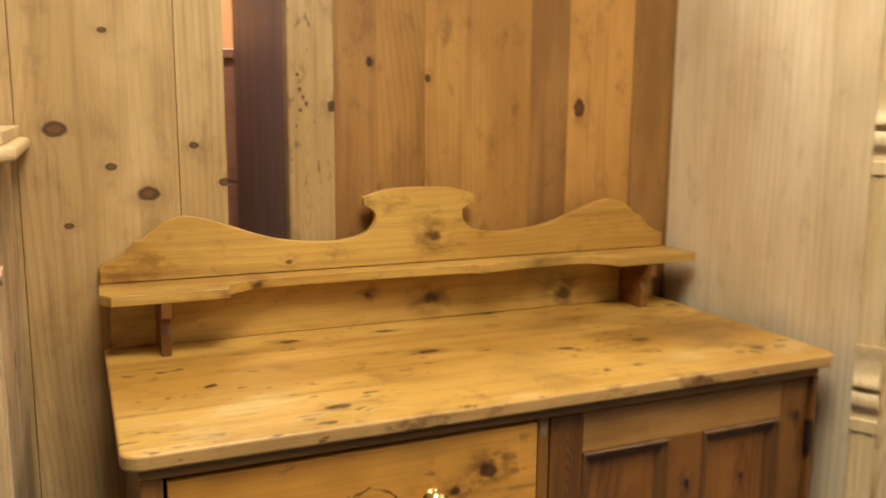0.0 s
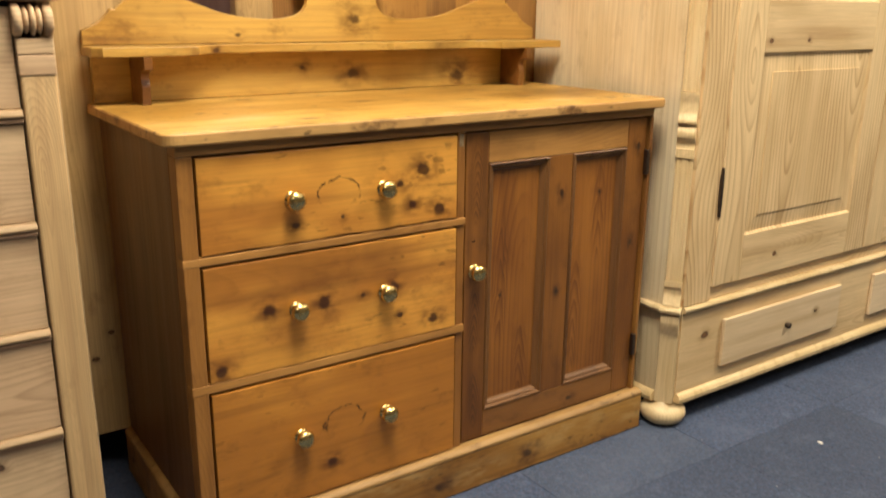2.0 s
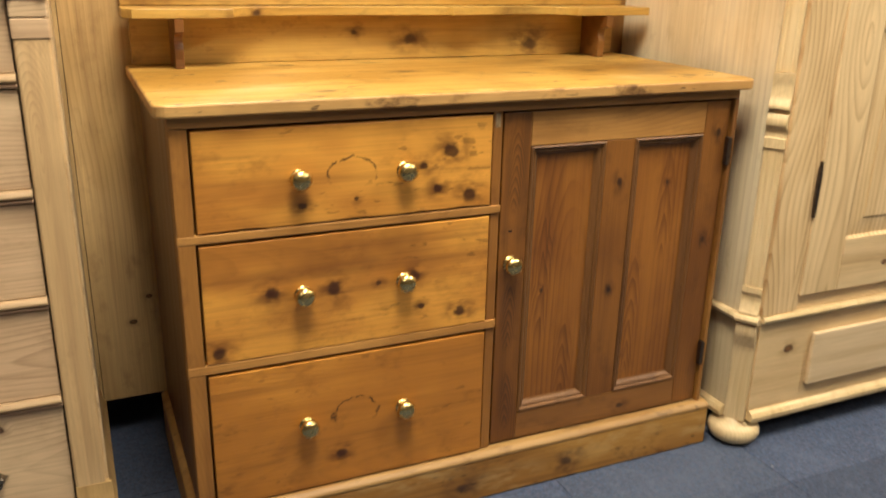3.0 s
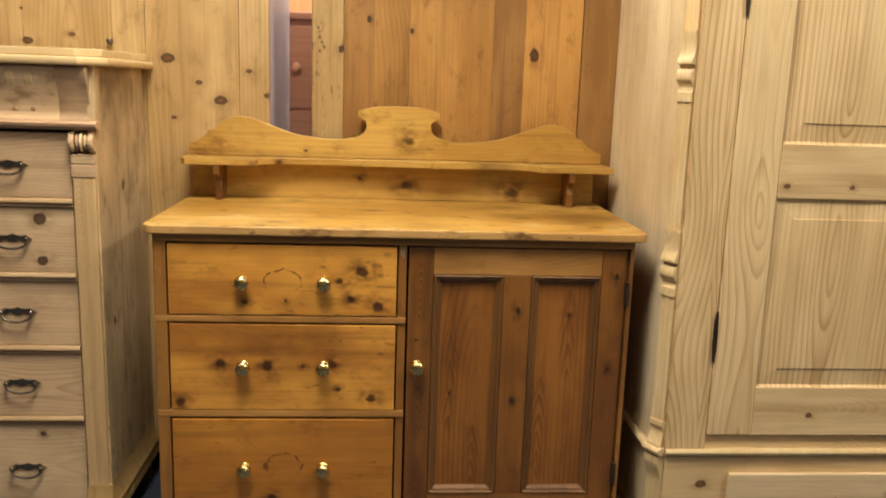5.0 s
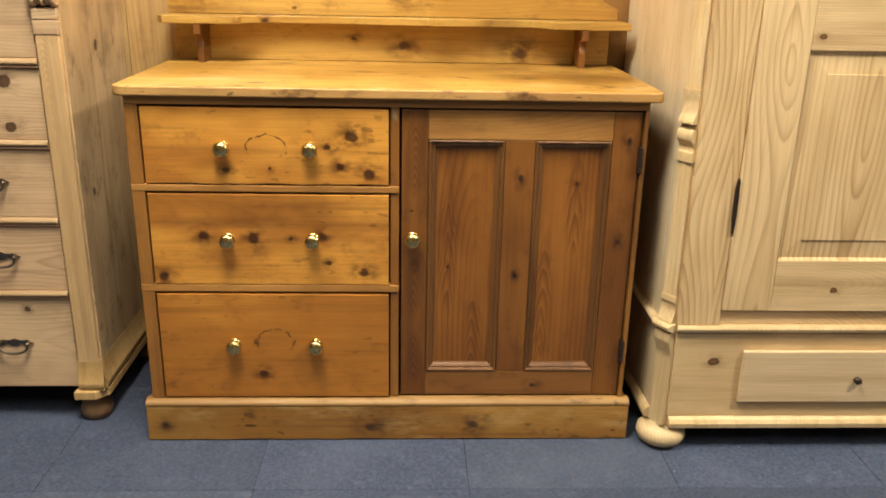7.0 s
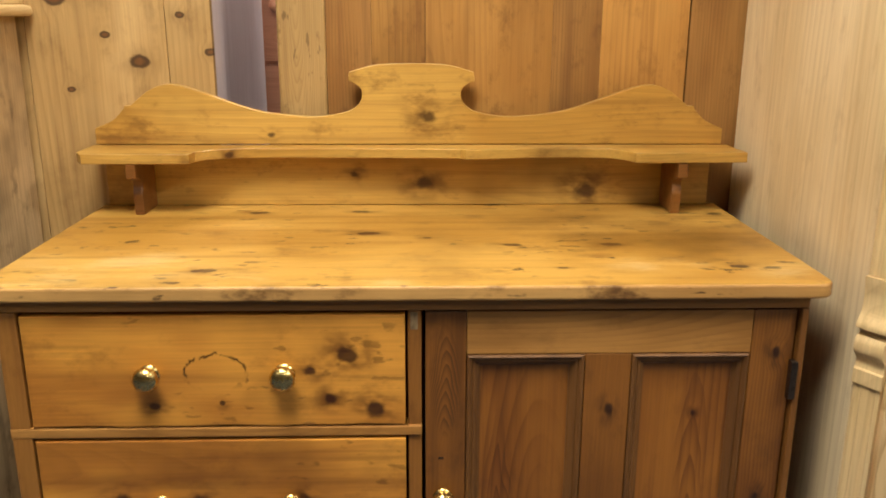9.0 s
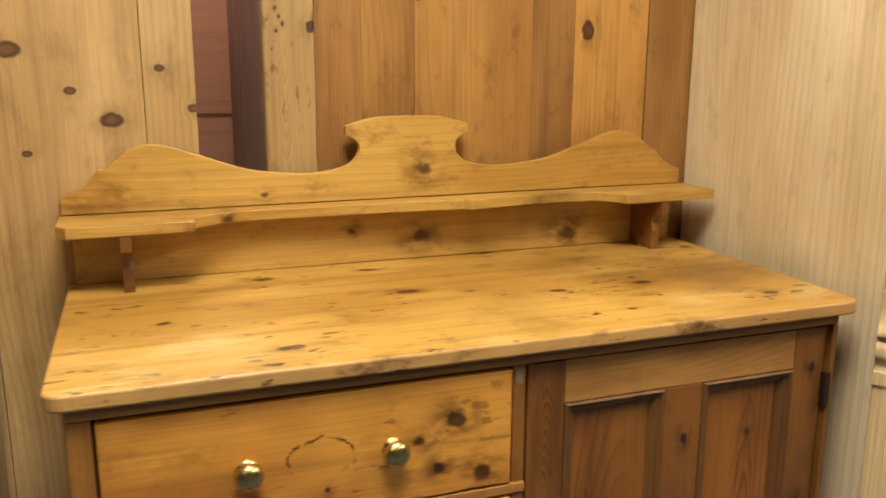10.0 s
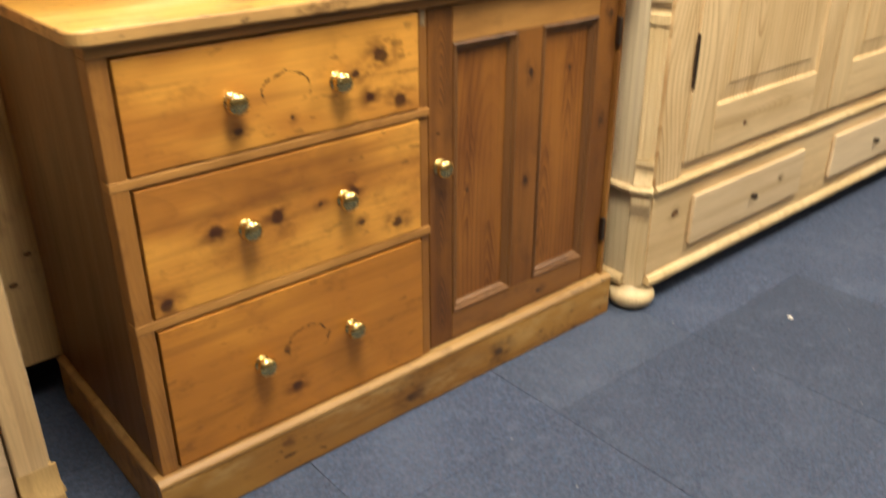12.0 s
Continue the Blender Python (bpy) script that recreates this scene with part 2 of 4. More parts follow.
DRAWER_KNOTS = [
    (0.507, 0.785, 0.013), (0.451, 0.760, 0.008), (0.547, 0.697, 0.012), (0.481, 0.714, 0.008), (0.219, 0.704, 0.007), (0.319, 0.708, 0.004),
    (0.157, 0.546, 0.011), (0.274, 0.538, 0.012), (0.434, 0.543, 0.010), (0.450, 0.477, 0.006), (0.534, 0.454, 0.011), (0.362, 0.538, 0.005),
    (0.057, 0.441, 0.010)]
SB_DRAWER = wood("golden_pine_drawer", (0.72, 0.335, 0.054), (0.49, 0.195, 0.030), (0.13, 0.038, 0.006), "x", "y", 0.40, 0.22, 150, 3.6, gloss=0.10, specks=0.4, stain=0.35, grime_shade=0.5, squash=0.85, soft=0.45,
                 loops=[(0.312, 0.756, 0.046, 0.031)], knots=[(u, v, r * 1.2) for u, v, r in DRAWER_KNOTS])
SB_DRAWER_LOW = wood("brown_pine_drawer", (0.61, 0.262, 0.038), (0.44, 0.172, 0.023), (0.13, 0.040, 0.006), "x", "y", 0.40, 0.2, 150, 3.6, gloss=0.10, specks=0.35, stain=0.4, grime_shade=0.3, squash=0.85, soft=0.55,
                     loops=[(0.313, 0.268, 0.046, 0.034)], knots=[(0.282, 0.183, 0.011)])
SB_CREST = wood("waxed_pine_crest", (0.55, 0.335, 0.08), (0.45, 0.248, 0.05), (0.17, 0.068, 0.013), "x", "y", 0.40, 0.38, 110, 4.0, gloss=0.10, stain=0.6, specks=0.2, grime_shade=0.4, soft=0.7, knots=[(0.623, 0.940, 0.014), (0.951, 0.928, 0.018), (0.485, 0.958, 0.007), (0.633, 1.073, 0.013), (0.322, 1.038, 0.006), (0.25, 1.007, 0.006)])
DL, DM, DD = (0.24, 0.092, 0.016), (0.165, 0.059, 0.0095), (0.045, 0.014, 0.0035)
SB_DOOR_RAIL = wood("waxed_pine_door_rail", (0.24, 0.10, 0.022), (0.17, 0.066, 0.014), (0.06, 0.019, 0.0045), "x", "y", 0.42, 0.5, 200, 4.5, gloss=0.1, stain=0.4, soft=0.6, knots=[(0.96, 0.145, 0.008)])
SB_DOOR = wood("waxed_pine_door", DL, DM, DD, "z", "y", 0.42, 0.85, 260, 5.0, gloss=0.08, stain=0.35, soft=0.6,
               flames=[(0.652, 0.735, 0.026, 0.10, 9), (0.652, 0.42, 0.024, 0.09, 7), (0.655, 0.22, 0.022, 0.08, 6)], knots=[
    (1.146, 0.533, 0.007), (0.900, 0.444, 0.006), (0.902, 0.688, 0.008), (1.152, 0.779, 0.008)])
SB_PANEL = wood("waxed_pine_panel", (0.31, 0.118, 0.019), (0.23, 0.082, 0.013), (0.075, 0.019, 0.0035), "z", "y", 0.42, 0.75, 105, 3.0, gloss=0.08, soft=0.6, stain=0.25,
                flames=[(0.735, 0.50, 0.030, 0.19, 5), (0.80, 0.28, 0.03, 0.12, 5), (0.972, 0.36, 0.034, 0.18, 7), (1.04, 0.62, 0.03, 0.14, 4)], knots=[(1.038, 0.673, 0.004), (0.735, 0.461, 0.005)])
SB_RAIL = wood("brown_pine_rail", (0.50, 0.245, 0.062), (0.38, 0.175, 0.040), (0.12, 0.043, 0.010), "x", "y", 0.5, 0.4, 170, 4.5, stain=0.3)
SB_STILE = wood("brown_pine_stile", (0.33, 0.145, 0.030), (0.24, 0.098, 0.019), (0.09, 0.030, 0.006), "z", "y", 0.45, 0.5, 230, 4.5, stain=0.35)
SB_MOULD = wood("dark_waxed_moulding", (0.19, 0.082, 0.022), (0.14, 0.058, 0.015), (0.05, 0.019, 0.006), "z", "y", 0.5, 0.4)
# brown side wood; its colour also holds the shade of the gap beside the chest
SB_SIDE = wood("waxed_pine_side_shaded", (0.17, 0.072, 0.018), (0.115, 0.044, 0.010), (0.045, 0.016, 0.004), "z", "x", 0.45, 0.6, 220, 5.0, gloss=0.1, stain=0.3)
SB_BEAD = wood("worn_pine_bead", (0.42, 0.245, 0.085), (0.33, 0.175, 0.052), (0.15, 0.065, 0.02), "x", "y", 0.5, 0.4, 170, 4.5, stain=0.7, specks=0.5)
SB_PLINTH = wood("scuffed_pine_plinth", (0.46, 0.232, 0.047), (0.33, 0.150, 0.027), (0.10, 0.035, 0.008), "x", "y", 0.5, 0.4, 170, 4.5, stain=0.8, specks=0.8, grime_shade=0.35, scuffed=0.3, soft=0.7,
                 pale=[(0.1, 0.11, 0.08), (0.42, 0.108, 0.10), (0.66, 0.02, 0.08), (0.95, 0.11, 0.12), (1.19, 0.06, 0.06)], knots=[(0.545, 0.038, 0.013), (0.81, 0.045, 0.012), (0.03, 0.045, 0.008)])
# stripped pale pine of the wardrobe
PL, PM, PD = (0.74, 0.54, 0.292), (0.63, 0.445, 0.226), (0.33, 0.165, 0.052)
WD_Z = wood("stripped_pine_upright", PL, PM, PD, "z", "y", 0.55, 1.0, 105, 4.2, wild=2.6, tone=0.05, eye=0.6, streaky=0.25)
WD_X = wood("stripped_pine_cross", PL, PM, PD, "x", "y", 0.55, 0.55, 240, 5.0, wild=2.2, tone=0.05, stain=0.12, eye=0.5, knots=[(1.66, 0.44, 0.008), (1.535, 1.03, 0.007), (1.70, 1.03, 0.006), (1.395, 0.245, 0.012)])
WD_SIDE = wood("stripped_pine_side", (0.75, 0.62, 0.41), (0.67, 0.535, 0.325), (0.42, 0.27, 0.12), "z", "x", 0.55, 0.55, 75, 3.2, wild=2.0, tone=0.03, stain=0.3, grime_shade=0.2, eye=0.5, streaky=0.18)
WD_DRAWER = wood("cream_pine_drawer", (0.75, 0.575, 0.36), (0.69, 0.515, 0.305), (0.44, 0.27, 0.11), "x", "y", 0.55, 0.3, 170, 4.0, tone=0.03, soft=0.6, knots=[(1.905, 0.22, 0.006)])
WD_PALE = wood("pale_turned_pine", (0.745, 0.57, 0.32), (0.665, 0.485, 0.245), (0.44, 0.26, 0.10), "z", "y", 0.5, 0.4)
# greyer raw pine of the tall chest
GL, GM, GD = (0.70, 0.50, 0.295), (0.59, 0.40, 0.235), (0.24, 0.13, 0.062)
CH_X = wood("raw_pine_drawer", GL, GM, GD, "x", "y", 0.6, 0.6, 180, 4.5, wild=3.4, grime_shade=0.35, stain=0.3, eye=0.3, squash=0.9,
            knots=[(-0.297, 0.885, 0.017), (-0.295, 0.778, 0.014), (-0.32, 0.315, 0.008)])
# heavy dark patches also paint the shade under the slab onto the frieze
CH_FRIEZE = wood("raw_pine_frieze_shaded", GL, GM, GD, "x", "y", 0.6, 0.5, 180, 5.0, grime_shade=0.8, stain=0.7)
CH_Z = wood("raw_pine_pilaster", (0.68, 0.475, 0.245), (0.58, 0.385, 0.185), (0.30, 0.165, 0.068), "z", "y", 0.6, 0.8, 420, 7.0, stain=0.3)
# stained side; the dark patches also stand in for the sideboard's shadow
CH_SIDE = wood("raw_pine_side", (0.60, 0.435, 0.245), (0.47, 0.335, 0.185), (0.18, 0.120, 0.066), "z", "x", 0.62, 0.6, 160, 5.0, grime_shade=0.8, stain=0.8, knots=[(0.30, 0.95, 0.012), (0.18, 0.60, 0.010)])
CH_BEAD = wood("pinkish_pine_bead", (0.52, 0.335, 0.205), (0.46, 0.285, 0.17), (0.26, 0.14, 0.08), "x", "y", 0.55, 0.3)
CH_ROUND = wood("raw_pine_bead", (0.47, 0.32, 0.175), (0.39, 0.255, 0.13), (0.22, 0.125, 0.058), "x", "y", 0.6, 0.4, 200, 5.0, stain=0.3)
CH_FOOT = wood("brown_turned_pine", (0.22, 0.125, 0.06), (0.17, 0.09, 0.042), (0.08, 0.04, 0.018), "z", "y", 0.5, 0.3)
CH_FLARE = wood("yellow_pine_flare", (0.60, 0.40, 0.17), (0.50, 0.32, 0.125), (0.22, 0.12, 0.04), "z", "y", 0.55, 0.5, 250, 5.0, stain=0.3)
CH_EDGE = wood("pale_pine_slab", (0.66, 0.51, 0.28), (0.58, 0.43, 0.22), (0.40, 0.26, 0.11), "x", "y", 0.55, 0.3)
# backs of the two cupboards that stand behind
LC = wood("knotty_pine_boards", (0.54, 0.365, 0.165), (0.43, 0.275, 0.110), (0.20, 0.105, 0.036), "z", "y", 0.52, 0.5, 110, 3.0, tone=0.05, stain=0.35, soft=0.05, eye=0.8, squash=1.5, knots=[
    (-0.440, 1.490, 0.020), (-0.350, 1.354, 0.011), (-0.081, 1.296, 0.024), (0.008, 1.229, 0.012), (0.070, 1.178, 0.023), (0.154, 1.266, 0.011),
    (-0.067, 1.124, 0.010), (0.005, 1.469, 0.010), (-0.488, 1.422, 0.006), (-0.475, 1.332, 0.018), (0.208, 1.196, 0.013), (-0.06, 0.30, 0.010), (-0.02, 0.36, 0.009)])
LC_SIDE = wood("lilac_grey_side", (0.80, 0.74, 0.86), (0.74, 0.68, 0.80), (0.58, 0.50, 0.58), "z", "x", 0.4, 0.2)
RC = wood("orange_pine_boards", (0.46, 0.240, 0.062), (0.37, 0.18, 0.041), (0.17, 0.066, 0.015), "z", "y", 0.5, 0.48, 120, 4.5, tone=0.16, stain=0.6, eye=0.4, knots=[
    (1.007, 1.341, 0.016), (0.634, 1.400, 0.007), (1.258, 1.215, 0.006), (1.257, 1.556, 0.013)])
RC_DARK = wood("brown_pine_boards", (0.34, 0.172, 0.048), (0.26, 0.122, 0.031), (0.12, 0.049, 0.013), "z", "y", 0.5, 0.6, 220, 4.5, tone=0.08, stain=0.5, knots=[(0.505, 1.430, 0.008)])
RC_POST = wood("worn_pale_post", (0.50, 0.34, 0.150), (0.39, 0.25, 0.098), (0.16, 0.08, 0.026), "z", "y", 0.6, 0.45, 700, 12.0, knots=[(0.424, 1.340, 0.010), (0.356, 1.400, 0.003), (0.360, 1.372, 0.003), (0.367, 1.357, 0.003), (0.361, 1.332, 0.0035), (0.373, 1.345, 0.003), (0.352, 1.30, 0.002)], specks=0.5, stain=1.0, grime_shade=0.5)
RC_SIDE = wood("dark_brown_side", (0.25, 0.145, 0.10), (0.19, 0.10, 0.07), (0.10, 0.045, 0.03), "z", "x", 0.45, 0.3)
FAR_RED = wood("reddish_pine", (0.46, 0.23, 0.14), (0.40, 0.19, 0.11), (0.25, 0.10, 0.055), "x", "y", 0.5, 0.3)
FAR_PEACH = wood("peach_pine", (0.74, 0.42, 0.2), (0.66, 0.36, 0.16), (0.42, 0.19, 0.08), "z", "y", 0.5, 0.3, wild=3.0)
# near-black: stands in for shade in gaps and keyholes; also colours cupboard feet
DARK = plain("near_black_shade", (0.012, 0.008, 0.006), 0.9)
BRASS = metal("polished_brass", (0.74, 0.55, 0.22), 0.26, 0.4)
PEWTER = metal("tarnished_pewter", (0.24, 0.205, 0.165), 0.38, 0.6)
IRON = metal("dark_iron", (0.12, 0.09, 0.07), 0.45, 0.6)
STEEL = metal("dull_steel", (0.24, 0.20, 0.155), 0.4, 0.6)
CARPET = carpet("blue_grey_carpet", (0.055, 0.075, 0.128), (0.092, 0.114, 0.170), (0.016, 0.023, 0.046))
CARPET_PALE = carpet("faded_carpet", (0.074, 0.096, 0.152), (0.110, 0.134, 0.190), (0.026, 0.036, 0.064))
PLASTER = plain("buff_plaster", (0.30, 0.25, 0.19), 0.85)
CEILPAINT = plain("ceiling_paint", (0.78, 0.76, 0.72), 0.9)
FILLER = wood("greyish_filler", (0.42, 0.33, 0.2), (0.3, 0.21, 0.11), (0.1, 0.06, 0.03), "z", "y", 0.6, 0.5, 500, 30.0, stain=0.8)
PAPER = plain("white_scrap", (0.75, 0.73, 0.68), 0.8)
WHITE = plain("white_metal", (0.8, 0.8, 0.78), 0.5)
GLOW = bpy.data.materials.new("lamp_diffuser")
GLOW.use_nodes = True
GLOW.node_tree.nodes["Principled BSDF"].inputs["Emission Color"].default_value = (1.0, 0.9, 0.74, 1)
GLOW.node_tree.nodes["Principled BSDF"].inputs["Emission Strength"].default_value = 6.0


# ---------------------------------------------------------------- mesh helpers
def thing(name, at, label, category, group="", kind=""):
    ob = new(name)
    ob.location = at
    return tagged(ob, label, category, group, kind)


def base_of(ob):
    v = Vector((0, 0, 0))
    while ob is not None:
        v += ob.location
        ob = ob.parent
    return v


def part(name, bm, material, parent=None, label=""):
    """Links a bmesh, given in world metres, as one mesh under parent."""
    me = bpy.data.meshes.new(name)
    if parent is not None:
        bmesh.ops.translate(bm, vec=-base_of(parent), verts=bm.verts)
    bmesh.ops.recalc_face_normals(bm, faces=bm.faces)
    bm.to_mesh(me)
    bm.free()
    me.materials.append(material)
    ob = new(name, me)
    ob.parent = parent
    if label:
        ob["label"] = label
    return ob


def box(x0, x1, y0, y1, z0, z1, bev=0.002, seg=2, into=None):
    bm = bmesh.new()
    bmesh.ops.create_cube(bm, size=1)
    for v in bm.verts:
        v.co = Vector((x0 if v.co.x < 0 else x1, y0 if v.co.y < 0 else y1, z0 if v.co.z < 0 else z1))
    if bev:
        bmesh.ops.bevel(bm, geom=bm.edges[:], offset=bev, segments=seg, affect="EDGES", profile=0.5)
    if into is not None:
        me = bpy.data.meshes.new("piece")
        bm.to_mesh(me)
        into.from_mesh(me)
        bpy.data.meshes.remove(me)
        bm.free()
        return into
    return bm


def prism(outline, place, a, b, bev=0.0, seg=2):
    """A flat outline pushed from a to b; place(u, v, w) gives the point."""
    bm = bmesh.new()
    lo = [bm.verts.new(place(u, v, a)) for u, v in outline]
    hi = [bm.verts.new(place(u, v, b)) for u, v in outline]
    n = len(outline)
    caps = [bm.faces.new(lo), bm.faces.new(hi)]
    for i in range(n):
        bm.faces.new((lo[i], lo[(i + 1) % n], hi[(i + 1) % n], hi[i]))
    bmesh.ops.recalc_face_normals(bm, faces=bm.faces)
    if bev:
        edges = {e for f in caps for e in f.edges}
        bmesh.ops.bevel(bm, geom=list(edges), offset=bev, segments=seg, affect="EDGES", profile=0.5)
    return bm


def rings(x0, x1, z0, z1, profile, cap=True):
    """A mitred frame on a front: profile of (inset, y)."""
    bm = bmesh.new()
    rows = []
    for u, y in profile:
        rows.append([bm.verts.new(c) for c in ((x0 + u, y, z0 + u), (x1 - u, y, z0 + u), (x1 - u, y, z1 - u), (x0 + u, y, z1 - u))])
    for a, b in zip(rows, rows[1:]):
        for i in range(4):
            bm.faces.new((a[i], a[(i + 1) % 4], b[(i + 1) % 4], b[i]))
    if cap:
        bm.faces.new(rows[-1])
    return bm


def lathe(profile, origin, axis="z", seg=24):
    """A turned shape: profile of (radius, along)."""
    bm = bmesh.new()
    rows = []
    for r, h in profile:
        row = []
        for i in range(seg):
            c, s = math.cos(2 * math.pi * i / seg) * r, math.sin(2 * math.pi * i / seg) * r
            p = {"z": (c, s, h), "y": (c, h, s), "x": (h, c, s)}[axis]
            row.append(bm.verts.new(Vector(origin) + Vector(p)))
        rows.append(row)
    for a, b in zip(rows, rows[1:]):
        for i in range(seg):
            bm.faces.new((a[i], a[(i + 1) % seg], b[(i + 1) % seg], b[i]))
    bm.faces.new(rows[0])
    bm.faces.new(rows[-1])
    for f in bm.faces:
        f.smooth = len(f.verts) == 4
    return bm


def smooth_line(points, steps=5):
    """A curve that glides through the points."""
    out = []
    n = len(points)
    for i in range(n - 1):
        p0, p1, p2, p3 = (Vector(points[max(min(j, n - 1), 0)]) for j in (i - 1, i, i + 1, i + 2))
        for s in range(steps):
            t = s / steps
            out.append(tuple(0.5 * (2 * p1 + (p2 - p0) * t + (2 * p0 - 5 * p1 + 4 * p2 - p3) * t * t + (3 * p1 - p0 - 3 * p2 + p3) * t ** 3)))
    return out + [tuple(points[-1])]


def tube(points, r, seg=8):
    """A round rod along a line in space."""
    bm = bmesh.new()
    rows = []
    n = len(points)
    for i, p in enumerate(points):
        d = (Vector(points[min(i + 1, n - 1)]) - Vector(points[max(i - 1, 0)])).normalized()
        a = d.cross(Vector((0.3, 0.9, 0.2))).normalized()
        b = d.cross(a)
        rows.append([bm.verts.new(Vector(p) + (a * math.cos(2 * math.pi * k / seg) + b * math.sin(2 * math.pi * k / seg)) * r) for k in range(seg)])
    for a, b in zip(rows, rows[1:]):
        for k in range(seg):
            bm.faces.new((a[k], a[(k + 1) % seg], b[(k + 1) % seg], b[k])).smooth = True
    bm.faces.new(rows[0])
    bm.faces.new(rows[-1])
    return bm


KNOB = [(0.0165, 0.0), (0.0165, -0.002), (0.0125, -0.0035), (0.0085, -0.0055), (0.0085, -0.0075), (0.012, -0.0095), (0.0170, -0.0125),
        (0.0192, -0.0170), (0.0192, -0.0205), (0.0168, -0.0255), (0.0115, -0.0288), (0.005, -0.0304), (0.001, -0.0308)]

# ---------------------------------------------------------------- setting
X0, X1, Y0, Y1 = -4.6, 5.2, -5.4, 5.6
floor = tagged(part("floor", box(X0, X1, Y0, Y1, -0.12, -0.006, 0), CARPET), "blue-grey carpet tiles covering the shop floor", "floor", kind="structure")
tagged(part("ceiling", box(X0, X1, Y0, Y1, CEIL, CEIL + 0.1, 0), CEILPAINT), "plain white painted shop ceiling", "ceiling", kind="structure")
for nm, d in (("wall_north", (X0, X1, Y1, Y1 + 0.15)), ("wall_south", (X0, X1, Y0 - 0.15, Y0)), ("wall_west", (X0 - 0.15, X0, Y0 - 0.15, Y1 + 0.15)), ("wall_east", (X1, X1 + 0.15, Y0 - 0.15, Y1 + 0.15))):
    tagged(part(nm, box(*d, -0.12, CEIL + 0.1, 0), PLASTER), "plain buff plastered shop wall", "wall", kind="structure")


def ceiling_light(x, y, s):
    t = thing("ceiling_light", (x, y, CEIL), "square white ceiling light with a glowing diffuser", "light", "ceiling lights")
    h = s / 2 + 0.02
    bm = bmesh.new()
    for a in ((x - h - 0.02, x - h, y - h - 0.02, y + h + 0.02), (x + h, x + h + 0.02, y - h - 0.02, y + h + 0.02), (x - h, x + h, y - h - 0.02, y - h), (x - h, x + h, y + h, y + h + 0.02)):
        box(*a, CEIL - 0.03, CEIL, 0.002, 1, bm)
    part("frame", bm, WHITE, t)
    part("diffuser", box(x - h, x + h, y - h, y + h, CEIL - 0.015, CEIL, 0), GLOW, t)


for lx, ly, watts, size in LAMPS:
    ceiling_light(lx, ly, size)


# ---------------------------------------------------------------- sideboard
def knob(at, parent, scale=1.0, mat=BRASS, label="round polished brass knob"):
    return part("knob", lathe([(r * scale, h * scale) for r, h in KNOB], at, "y"), mat, parent, label)


def drawer_front(x0, x1, z0, z1, y, wob, seed):
    """A drawer front with worn, slightly wavering edges."""
    rng = random.Random(seed)
    top, bot, n = [], [], 26
    for i in range(n + 1):
        x = x0 + (x1 - x0) * i / n
        bot.append((x, z0 + wob * (noise.noise((x * 14, seed, 0)) + 0.4 * noise.noise((x * 45, seed, 3)) + 0.6)))
        top.append((x, z1 - 0.0006 * rng.random()))
    return prism(bot + top[::-1], lambda u, v, w: (u, w, v), y, y + 0.022, 0.0016)


